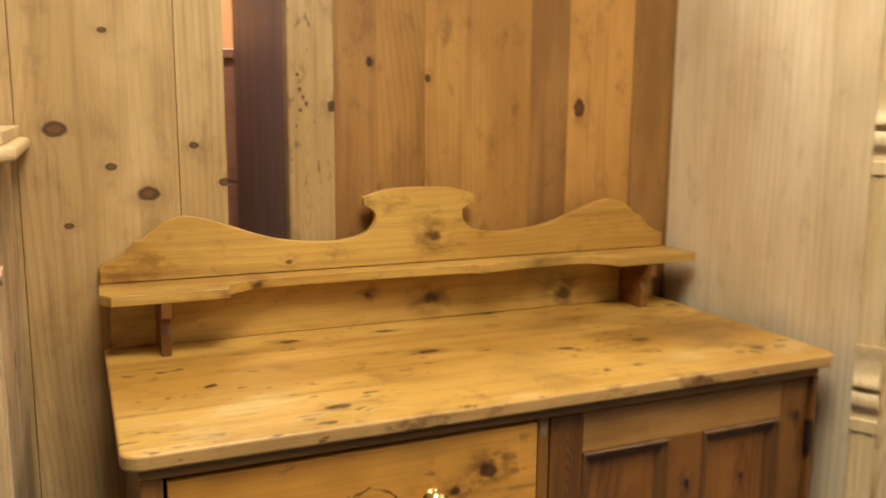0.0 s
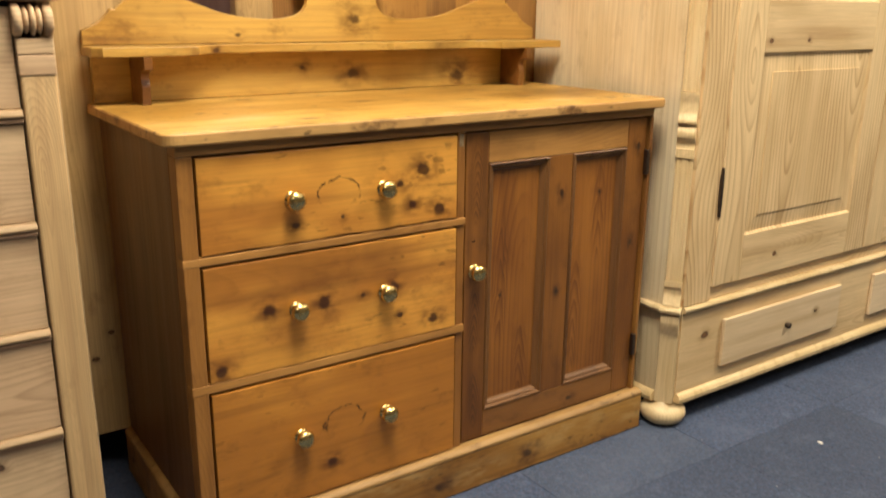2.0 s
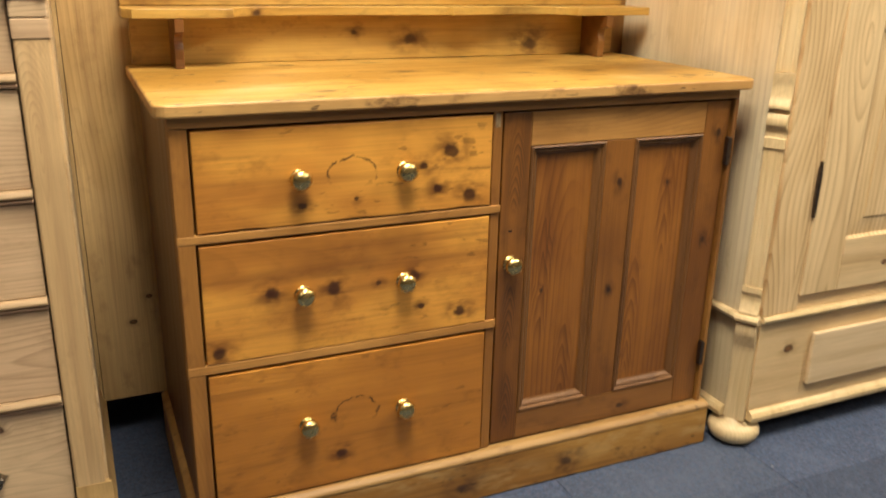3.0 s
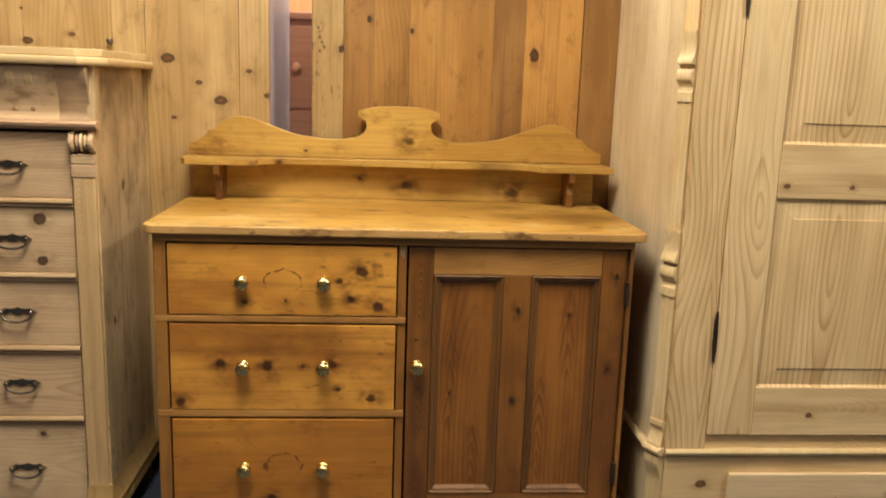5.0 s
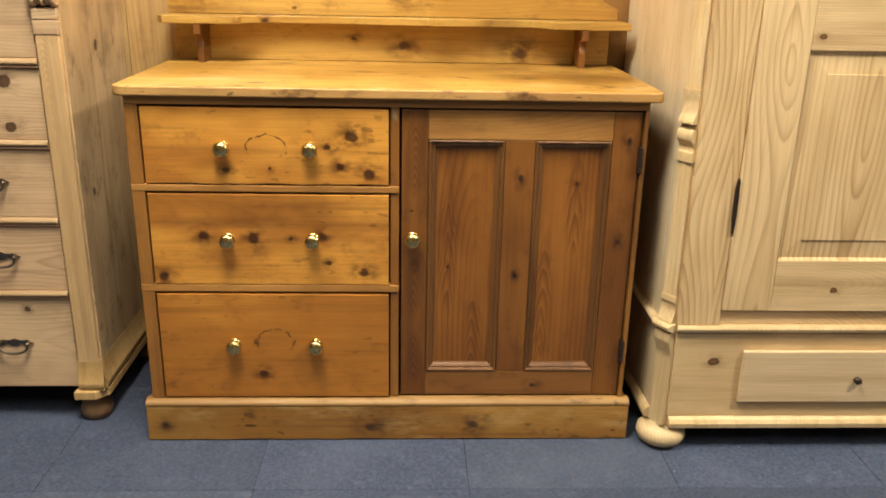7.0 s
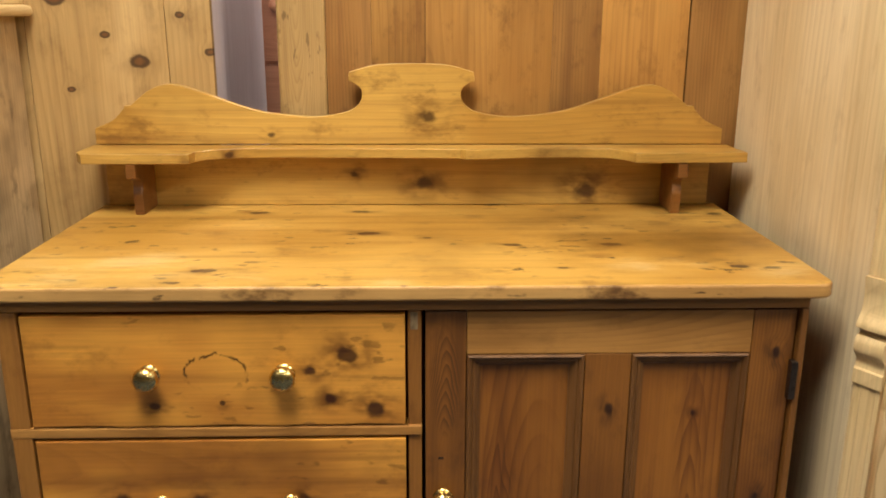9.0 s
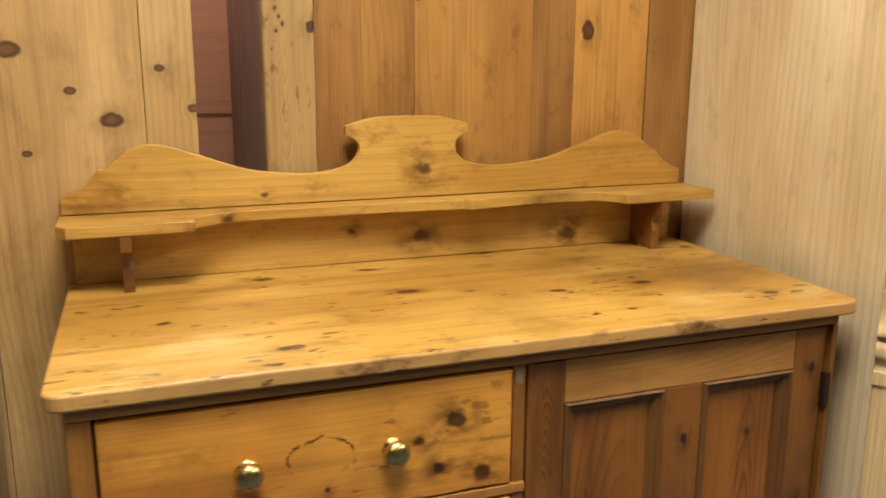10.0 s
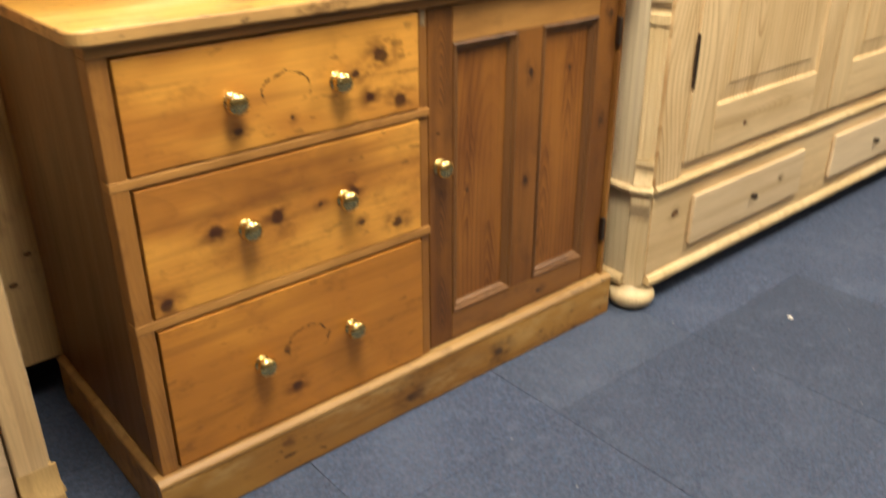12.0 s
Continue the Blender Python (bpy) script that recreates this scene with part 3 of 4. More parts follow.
def sideboard():
    t = thing("sideboard", (0.6, 0.25, 0), "honey-coloured waxed pine sideboard with three drawers and shaped shelf back", "sideboard")
    W = 1.192
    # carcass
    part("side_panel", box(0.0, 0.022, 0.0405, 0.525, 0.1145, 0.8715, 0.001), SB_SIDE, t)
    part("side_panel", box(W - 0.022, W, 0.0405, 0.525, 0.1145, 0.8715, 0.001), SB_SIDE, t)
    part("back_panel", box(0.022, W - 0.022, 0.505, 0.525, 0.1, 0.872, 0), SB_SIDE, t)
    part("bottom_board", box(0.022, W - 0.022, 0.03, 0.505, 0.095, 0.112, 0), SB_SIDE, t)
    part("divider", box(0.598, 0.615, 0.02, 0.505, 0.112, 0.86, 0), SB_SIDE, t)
    # front frame
    part("stile", box(0.0, 0.030, 0.0, 0.04, 0.1145, 0.852, 0.002), SB_STILE, t)
    part("stile", box(0.5965, 0.6168, 0.004, 0.0295, 0.1145, 0.852, 0.002), SB_STILE, t)
    part("stile", box(1.1815, W, 0.0, 0.04, 0.1145, 0.852, 0.002), SB_STILE, t)
    part("filler", box(0.6005, 0.6115, 0.0032, 0.006, 0.822, 0.849, 0.0006), FILLER, t, "pale greyish filler on the stile")
    part("top_rail", box(0.0, W, 0.001, 0.04, 0.8525, 0.8715, 0.002), SB_RAIL, t, "dark brown rail under the top")
    for z0, z1 in ((0.6515, 0.6675), (0.4025, 0.4205)):
        part("drawer_rail", box(-0.0010, 0.6172, -0.0008, 0.028, z0, z1, 0.002), SB_RAIL, t)
    # plinth with a rounded upper edge
    prof = [(-0.016, 0.0), (-0.016, 0.0955), (-0.0145, 0.0965), (0.012, 0.0965), (0.012, 0.0)]
    cap = [(0.012, 0.097), (-0.0145, 0.097)] + smooth_line([(-0.0165, 0.0985), (-0.0172, 0.102), (-0.0155, 0.107), (-0.0095, 0.1115), (-0.004, 0.1137)], 4) + [(0.012, 0.1137)]
    part("plinth_bead", prism(cap, lambda u, v, w: (w, u, v), -0.015, 1.209, 0.0012), SB_BEAD, t, "worn rounded bead on the plinth")
    part("plinth_front", drawer_front(-0.014, 1.208, 0.0012, 0.0965, -0.016, 0.0032, 11), SB_PLINTH, t, "scuffed plinth with a chipped lower edge")
    for x, s in ((0.0, 1), (W, -1)):
        part("plinth_side", prism(prof, lambda u, v, w, x=x, s=s: (x + s * (u + 0.0022), w, v), 0.0125, 0.525, 0.0015), SB_PLINTH, t)
        part("plinth_bead", prism(cap, lambda u, v, w, x=x, s=s: (x + s * (u + 0.0022), w, v), 0.0125, 0.525, 0.0008), SB_BEAD, t)
    # top with rounded front corners and a worn edge
    o, r = [(1.222, 0.531)], 0.026
    for cx, cy, a0 in ((1.222 - r, -0.017 + r, 0), (-0.022 + r, -0.017 + r, -90)):
        for k in range(7):
            a = math.radians(a0 - 15 * k)
            o.append((cx + r * math.cos(a), cy + r * math.sin(a)))
    o.append((-0.022, 0.531))
    edge = [(1.196 - 1.192 * k / 60, -0.017 + 0.0011 * noise.noise((k * 0.37, 2.0, 0)) + 0.0008 * noise.noise((k * 1.3, 7.0, 0))) for k in range(1, 60)]
    o = o[:8] + edge + o[8:]
    bm = prism(o, lambda u, v, w: (u, v, w), 0.8725, 0.8955, 0.0045, 3)
    for f in bm.faces:
        f.normal_update()
        f.material_index = 1 if abs(f.normal.z) < 0.75 else 0
    part("top", bm, SB_TOP, t, "worn honey-coloured pine top with dark marks").data.materials.append(SB_EDGE)
    # drawers
    for z0, z1, kz, wob, sd in ((0.6690, 0.8475, 0.7545, 0.0030, 2), (0.4215, 0.6465, 0.5355, 0.0004, 5), (0.1175, 0.3965, 0.2615, 0.0004, 8)):
        d = part("drawer", drawer_front(0.0345, 0.5925, z0, z1, -0.001, wob, sd), SB_DRAWER_LOW if sd == 8 else SB_DRAWER, t)
        part("drawer_box", box(0.045, 0.58, 0.0215, 0.44, z0 + 0.006, z1 - 0.02, 0), SB_SIDE, d)
        for kx in (0.2138, 0.413):
            knob((kx, -0.0005, kz), d)
    # panelled door
    y = 0.009
    d = part("door", box(0.6225, 0.684, y, y + 0.024, 0.1185, 0.8475, 0.0018), SB_DOOR, t, "two-panelled pine cupboard door")
    part("stile", box(1.1135, 1.1785, y, y + 0.024, 0.1185, 0.8475, 0.0018), SB_DOOR, d)
    for z0, z1 in ((0.7795, 0.8475), (0.1185, 0.1845)):
        part("rail", box(0.6845, 1.113, y, y + 0.024, z0, z1, 0.0014), SB_RAIL if z0 > 0.5 else SB_DOOR_RAIL, d)
    part("muntin", box(0.8635, 0.9335, y, y + 0.024, 0.185, 0.779, 0.0014), SB_DOOR, d)
    for x0, x1 in ((0.6845, 0.863), (0.934, 1.113)):
        part("moulding", rings(x0, x1, 0.185, 0.779, [(0.0, y + 0.004), (0.001, y - 0.001), (0.004, y - 0.003), (0.007, y - 0.001), (0.009, y + 0.003), (0.012, y + 0.002), (0.016, y + 0.005), (0.0195, y + 0.010), (0.022, y + 0.011), (0.0225, y + 0.018)], False), SB_MOULD, d, "dark moulding round the panel")
        part("panel", box(x0 + 0.004, x1 - 0.004, y + 0.0125, y + 0.022, 0.189, 0.775, 0), SB_PANEL, d)
    knob((0.6495, y, 0.537), d)
    for z0, z1 in ((0.706, 0.768), (0.215, 0.275)):
        part("hinge", box(1.1735, 1.1845, y - 0.0115, y + 0.012, z0, z1, 0.0012), IRON, d, "dark iron butt hinge")
    part("keyhole", box(0.642, 0.6505, y - 0.0006, y + 0.004, 0.605, 0.6085, 0), DARK, d)
    # added near-black sheet, stands in for the shade inside behind the door
    part("hollow", box(0.620, 1.178, 0.0345, 0.06, 0.114, 0.85, 0), DARK, t)
    # upstand, shelf, brackets and crest
    part("upstand", box(-0.008, 1.202, 0.5125, 0.530, 0.8965, 0.9985, 0.0012), SB_CREST, t)
    half = smooth_line([(0.0, 1.1765), (0.07, 1.1735), (0.122, 1.1595)]) + smooth_line([(0.1235, 1.1425), (0.112, 1.1385), (0.0985, 1.127), (0.0985, 1.108), (0.112, 1.0905), (0.14, 1.0795), (0.2, 1.0735),
        (0.30, 1.0845), (0.385, 1.1125), (0.44, 1.131), (0.478, 1.1355), (0.512, 1.1235), (0.548, 1.095)]) + [(0.560, 1.0945)] + smooth_line([(0.563, 1.088), (0.585, 1.0665), (0.618, 1.052)]) + [(0.6215, 1.0495), (0.6215, 1.0195)]
    outline = [(0.6 + u, z) for u, z in half] + [(0.6 - u, z) for u, z in half[::-1][:-1]]
    part("crest", prism(outline, lambda u, v, w: (u, w, v), 0.512, 0.530, 0.0012), SB_CREST, t, "shaped pine crest with a raised centre")
    front = [(1.2375, 0.413), (1.2365, 0.4065), (1.034, 0.3995)] + smooth_line([(1.0235, 0.4025), (1.010, 0.432), (0.975, 0.4585), (0.88, 0.463), (0.79, 0.4545), (0.705, 0.4405)], 4) + smooth_line([(0.694, 0.4545), (0.56, 0.461), (0.40, 0.466), (0.27, 0.463), (0.216, 0.443), (0.193, 0.4235)], 4) + [(0.189, 0.3955), (-0.009, 0.3955), (-0.026, 0.421)]
    part("shelf", prism([(-0.026, 0.511), (1.2315, 0.511)] + front, lambda u, v, w: (u, v, w), 0.9995, 1.0185, 0.0016), SB_CREST, t, "narrow pine shelf with a cut-away front")
    for x in (0.0705, 1.1035):
        o = [(0.511, 0.8965), (0.4285, 0.8965)] + smooth_line([(0.4275, 0.915), (0.4245, 0.935), (0.4305, 0.953), (0.4235, 0.965), (0.406, 0.972)]) + [(0.395, 0.973), (0.395, 0.9985), (0.511, 0.9985)]
        part("bracket", prism(o, lambda u, v, w: (w, u, v), x, x + 0.018, 0.001), SB_DOOR_RAIL, t, "shaped dark wooden shelf bracket")


sideboard()


# ---------------------------------------------------------------- wardrobe
def wardrobe():
    t = thing("wardrobe", (2.13, 0.22, 0), "pale stripped pine wardrobe on bun feet with fluted corners", "wardrobe")
    L, R, F, B, H = 1.262, 2.998, -0.056, 0.548, 2.12
    C = 2.130
    part("side_panel", box(L, L + 0.022, -0.016, B, 0.34, H, 0.001), WD_SIDE, t, "pale plain boarded side")
    part("side_panel", box(R - 0.022, R, -0.016, B, 0.34, H, 0.001), WD_SIDE, t)
    part("back_panel", box(L + 0.022, R - 0.022, B - 0.02, B, 0.1, H, 0), WD_SIDE, t)
    part("bottom_board", box(L + 0.03, R - 0.03, 0.0, B - 0.02, 0.36, 0.385, 0), WD_X, t)
    part("top_board", box(L, R, -0.02, B, H, H + 0.03, 0.003), WD_X, t)
    part("cornice", prism([(0, 0), (-0.02, 0.01), (-0.03, 0.04), (-0.06, 0.07), (-0.065, 0.10), (0, 0.10)], lambda u, v, w: (w, F + u, H + 0.0305 + v), L - 0.04, R + 0.04, 0.002), WD_X, t)
    # chamfered corners with strips and corbels
    c0, d0 = Vector((L + 0.0164, -0.0348, 0)), Vector((0.5, -0.866, 0))
    n0 = Vector((-0.866, -0.5, 0))
    for side in (1, -1):
        def at(u, out, z, side=side):
            p = c0 + d0 * u + n0 * out
            return (p.x if side == 1 else 2 * C - p.x, p.y, z)

        core = [(-0.026, -0.02), (0.026, -0.02), (0.026, 0.0), (-0.026, 0.0)]
        part("corner_post", prism(core, lambda u, v, w, at=at: at(u, v, w), 0.345, H, 0.001), WD_SIDE, t)
        flute = [(-0.021, 0.0005)] + [(-0.021, 0.007), (-0.016, 0.0085), (-0.013, 0.0066), (-0.009, 0.0062), (-0.006, 0.0085), (0.0, 0.0090), (0.006, 0.0085), (0.009, 0.0062), (0.013, 0.0066), (0.016, 0.0085), (0.021, 0.007), (0.021, 0.0005)]
        for z0, z1 in ((0.4165, 0.7445), (0.9105, 1.2245), (1.3905, 1.7045), (1.872, H - 0.02)):
            part("fluted_strip", prism(flute, lambda u, v, w, at=at: at(u, v, w), z0, z1, 0.001), WD_PALE, t)
        for zb in (0.745, 1.225, 1.705):
            corbel = [(0.0005, zb + 0.165), (0.014, zb + 0.165)] + smooth_line([(0.013, zb + 0.155), (0.010, zb + 0.135), (0.012, zb + 0.112), (0.020, zb + 0.096), (0.021, zb + 0.0885)], 4) + [(0.006, zb + 0.0865), (0.006, zb + 0.077)] + smooth_line([(0.014, zb + 0.076), (0.019, zb + 0.066), (0.0185, zb + 0.052), (0.011, zb + 0.042), (0.007, zb + 0.033), (0.008, zb + 0.024)], 4) + [(0.012, zb + 0.022), (0.012, zb), (0.0005, zb)]
            part("corbel", prism(corbel, lambda u, v, w, at=at: at(w, u, v), -0.0225, 0.0225, 0.001), WD_PALE, t, "carved scroll corbel")
        foot = [(0.0005, 0.4155), (0.012, 0.4155), (0.012, 0.402)] + smooth_line([(0.007, 0.392), (0.006, 0.378), (0.012, 0.36), (0.016, 0.352)], 4) + [(0.016, 0.3455), (0.0005, 0.3455)]
        part("corbel", prism(foot, lambda u, v, w, at=at: at(w, u, v), -0.0225, 0.0225, 0.001), WD_PALE, t)
        low = [(-0.02, 0.3225), (0.018, 0.3225)] + smooth_line([(0.0185, 0.312), (0.018, 0.298), (0.012, 0.278), (0.006, 0.258), (0.004, 0.23), (0.004, 0.14), (0.006, 0.10)], 5) + [(0.007, 0.0655), (-0.02, 0.0655)]
        part("base_post", prism(low, lambda u, v, w, at=at: at(w, u, v), -0.0245, 0.0245, 0.0015), WD_PALE, t, "curved pale corner block of the base")
        for fy in (-0.020, B - 0.07):
            f = at(-0.006 if fy < 0.1 else 0, -0.014, 0)
            part("bun_foot", lathe([(0.024, 0.0), (0.042, 0.003), (0.056, 0.013), (0.0625, 0.028), (0.061, 0.041), (0.050, 0.052), (0.032, 0.057), (0.030, 0.0655)], (f[0] + 0.008 * side, fy, 0), "z", 32), WD_PALE, t, "turned pale pine bun foot")
    # base
    for x0, x1 in ((L + 0.002, L + 0.024), (R - 0.024, R - 0.002)):
        part("base_side", box(x0, x1, -0.012, B, 0.066, 0.325, 0.001), WD_SIDE, t)
    part("base_front", box(L + 0.032, R - 0.032, F - 0.004, F + 0.016, 0.094, 0.322, 0.001), WD_X, t)
    lowp = [(0.0, 0.066), (-0.012, 0.066), (-0.014, 0.078), (-0.009, 0.088), (-0.002, 0.0935), (0.016, 0.0935), (0.016, 0.066)]
    part("base_moulding", prism(lowp, lambda u, v, w: (w, F - 0.004 + u, v), L + 0.036, R - 0.036, 0.001), WD_PALE, t)
    for x, s in ((L, 1), (R, -1)):
        part("base_moulding", prism(lowp, lambda u, v, w, x=x, s=s: (x + s * u, w, v), -0.014, B, 0.001), WD_PALE, t)
    beltp = [(0.010, 0.3235), (-0.004, 0.3235), (-0.006, 0.328), (-0.015, 0.331), (-0.017, 0.338), (-0.013, 0.344), (-0.002, 0.3455), (0.010, 0.3455)]
    part("belt_moulding", prism(beltp, lambda u, v, w: (w, F + u, v), L + 0.030, R - 0.030, 0.0006), WD_PALE, t, "pale moulding above the base drawers")
    for x, s in ((L, 1), (R, -1)):
        part("belt_moulding", prism(beltp, lambda u, v, w, x=x, s=s: (x + s * u, w, v), -0.020, B, 0.0006), WD_PALE, t)
        def cat(u, out, z, s=s):
            p = c0 + d0 * u + n0 * out
            return (p.x if s == 1 else 2 * C - p.x, p.y, z)
        part("belt_moulding", prism([(u - 0.010, v) for u, v in beltp], lambda u, v, w, cat=cat: cat(w, -u, v), -0.0275, 0.0275, 0.0006), WD_PALE, t)
    # face frame
    for x0, x1 in ((L + 0.027, 1.3943), (2 * C - 1.3943, R - 0.027)):
        part("corner_stile", box(x0, x1, F - 0.008, F + 0.02, 0.346, H, 0.002), WD_Z, t, "broad pine stile with flame grain")
    part("lower_rail", box(1.393, 2 * C - 1.393, F + 0.001, F + 0.02, 0.346, 0.383, 0.001), WD_X, t)
    part("upper_rail", box(1.393, 2 * C - 1.393, F - 0.004, F + 0.02, 1.995, H, 0.001), WD_X, t)
    # doors
    y = F - 0.012
    for x0, x1, hinge in ((1.3955, 2.1275, 1), (2.1325, 2.8645, -1)):
        d = part("door", box(x0, x0 + 0.116 if hinge == 1 else x0 + 0.104, y, y + 0.026, 0.3855, 1.9925, 0.002), WD_Z, t, "pale panelled wardrobe door")
        xa, xb = (x0 + 0.1165, x1 - 0.1045) if hinge == 1 else (x0 + 0.1045, x1 - 0.1165)
        part("stile", box(xb + 0.0005, x1, y, y + 0.026, 0.3855, 1.9925, 0.002), WD_Z, d)
        for z0, z1 in ((0.3855, 0.5145), (1.0005, 1.132), (1.872, 1.9925)):
            part("rail", box(xa, xb, y, y + 0.026, z0, z1, 0.0014), WD_X, d)
        for z0, z1 in ((0.515, 1.0), (1.1325, 1.8715)):
            part("panel", rings(xa, xb, z0, z1, [(0.0, y + 0.001), (0.0035, y + 0.006), (0.0055, y + 0.0085), (0.050, y + 0.005), (0.0505, y + 0.0025)]), WD_Z, d, "raised and fielded panel")
        hx = x0 - 0.003 if hinge == 1 else x1 + 0.003
        for z0, z1 in ((0.580, 0.712), (1.425, 1.555)):
            part("hinge", prism([(hx - 0.001, z0), (hx + 0.003, z0), (hx + 0.0052, z0 + 0.03), (hx + 0.0052, z1 - 0.045), (hx + 0.003, z1), (hx - 0.001, z1), (hx - 0.0048, z1 - 0.03), (hx - 0.0048, z0 + 0.045)], lambda u, v, w: (u, w, v), y - 0.003, y + 0.012, 0.001), IRON, d, "dark iron hinge")
    # base drawers
    for x0, x1 in ((1.464, 2.035), (2.225, 2.796)):
        d = part("drawer", box(x0, x1, F - 0.017, F - 0.0045, 0.139, 0.279, 0.003), WD_DRAWER, t, "pale shallow base drawer")
        knob(((x0 + x1) / 2 + 0.008, F - 0.017, 0.203), d, 0.5, IRON, "small dark knob")
        part("keyhole", lathe([(0.004, 0.0), (0.003, -0.0006)], ((x0 + x1) / 2 + 0.15, F - 0.017, 0.219), "y", 10), DARK, d)


wardrobe()


# ---------------------------------------------------------------- tall chest of drawers
def tall_chest():
    t = thing("tall_chest", (-0.6, 0.3, 0), "tall raw pine chest of drawers with dark bail handles", "chest of drawers")
    R, C, F, B = -0.152, -0.6, 0.098, 0.520
    L = 2 * C - R
    part("side_panel", box(R - 0.02, R, F, B, 0.098, 1.262, 0.001), CH_SIDE, t, "weathered grey-brown pine side with shadow darkening in its colour")
    part("side_panel", box(L, L + 0.02, F, B, 0.098, 1.262, 0.001), CH_SIDE, t)
    part("back_panel", box(L + 0.02, R - 0.02, B - 0.015, B, 0.098, 1.262, 0), CH_SIDE, t)
    # added near-black sheet that paints the shade in the gaps between drawers
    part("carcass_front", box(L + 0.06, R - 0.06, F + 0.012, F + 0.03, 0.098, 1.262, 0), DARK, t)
    # slab top in two tiers with cut corners
    for k, (ov, cut, z0, z1, bev) in enumerate(((0.032, 0.055, 1.2625, 1.2835, 0.008), (0.016, 0.05, 1.284, 1.3025, 0.003))):
        x0, x1, y0 = L - ov, R + ov, F - 0.012 - ov
        o = [(x0, B + 0.006), (x0, y0 + cut), (x0 + cut, y0), (x1 - cut, y0), (x1, y0 + cut), (x1, B + 0.006)]
        part("top" if k else "cornice", prism(o, lambda u, v, w: (u, v, w), z0, z1, bev, 3), CH_EDGE, t, "pale pine slab with cut corners")
    # bulging frieze drawer
    bulge = [(F + 0.012, 1.1305)] + smooth_line([(F - 0.004, 1.1305), (F + 0.002, 1.15), (F - 0.004, 1.185), (F - 0.018, 1.225), (F - 0.026, 1.258)], 5) + [(F + 0.012, 1.261)]
    d = part("drawer", prism(bulge, lambda u, v, w: (w, u, v), L + 0.085, R - 0.085, 0.001), CH_FRIEZE, t, "swelling frieze drawer")
    for x0, x1 in ((R - 0.0845, R - 0.012), (L + 0.012, L + 0.0845)):
        part("frieze_block", prism(bulge, lambda u, v, w: (w, u, v), x0, x1, 0.001), CH_FRIEZE, t)
    for x in (-0.380, 2 * C + 0.380):
        knob((x, F - 0.012, 1.204), d, 0.72, STEEL, "small dull metal knob")
    # a row of short raised flutes with a dimple below each
    curve = sorted((v, u) for u, v in bulge[1:-1])

    def swell(z):
        for (za, ya), (zb, yb) in zip(curve, curve[1:]):
            if za <= z <= zb:
                return ya + (yb - ya) * (z - za) / max(zb - za, 1e-6)
        return curve[-1][1]

    for q in range(15):
        fx = C - 0.301 + 0.043 * q
        zs = [1.2125 + 0.0045 * j for j in range(8)]
        rise = [(swell(z) - 0.0028 * math.sin(math.pi * (j + 0.4) / 7.8), z) for j, z in enumerate(zs)]
        part("flute", prism(rise + [(swell(z) + 0.002, z) for z in zs[::-1]], lambda u, v, w: (w, u, v), fx - 0.0085, fx + 0.0085, 0.0008), CH_EDGE, d, "short raised pale flute")
        part("dimple", lathe([(0.0062, 0.001), (0.0055, -0.0006), (0.002, -0.0004)], (fx, swell(1.156) - 0.0008, 1.156), "y", 12), CH_ROUND, d, "small brown dimple")
    belt = [(F + 0.012, 1.1085), (F - 0.016, 1.1085), (F - 0.018, 1.114), (F - 0.026, 1.117), (F - 0.028, 1.124), (F - 0.022, 1.129), (F + 0.012, 1.130)]
    part("belt_moulding", prism(belt, lambda u, v, w: (w, u, v), L - 0.008, R + 0.008, 0.001), CH_BEAD, t, "pinkish moulding below the frieze")
    # pilasters with scrolled heads
    for x0, x1 in ((R - 0.0585, R - 0.004), (L + 0.004, L + 0.0585)):
        prof = [(x0, F + 0.012), (x0, F - 0.009), (x0 + 0.002, F - 0.0115), (x0 + 0.005, F - 0.0125), (x1 - 0.005, F - 0.0125), (x1 - 0.002, F - 0.0115), (x1, F - 0.009), (x1, F + 0.012)]
        part("pilaster", prism(prof, lambda u, v, w: (u, v, w), 0.0985, 0.9915, 0.0008), CH_Z, t, "pale straight-grained pilaster")
        part("pilaster_block", box(x0 - 0.001, x1 + 0.001, F - 0.0145, F + 0.012, 0.992, 1.0235, 0.002), CH_X, t)
        part("pilaster_block", box(x0 - 0.001, x1 + 0.001, F - 0.0145, F + 0.012, 1.025, 1.0495, 0.002), CH_X, t)
        w = x1 - x0 + 0.008
        for q, (a, b, r) in enumerate(((0.0, 0.26, 0.026), (0.26, 0.42, 0.022), (0.42, 0.58, 0.025), (0.58, 0.74, 0.022), (0.74, 1.0, 0.026))):
            xa, xb = x0 - 0.004 + a * w + 0.0008, x0 - 0.004 + b * w - 0.0008
            part("scroll", lathe([(r * 0.80, xa - x0), (r, xa - x0 + 0.003), (r, xb - x0 - 0.003), (r * 0.80, xb - x0)], (x0, F - 0.004, 1.0785), "x", 20), CH_X, t, "carved ribbed scroll")
    # drawers with bail handles and rounded dividing beads
    cuts = [0.1005, 0.355, 0.5465, 0.738, 0.9275, 1.1075]
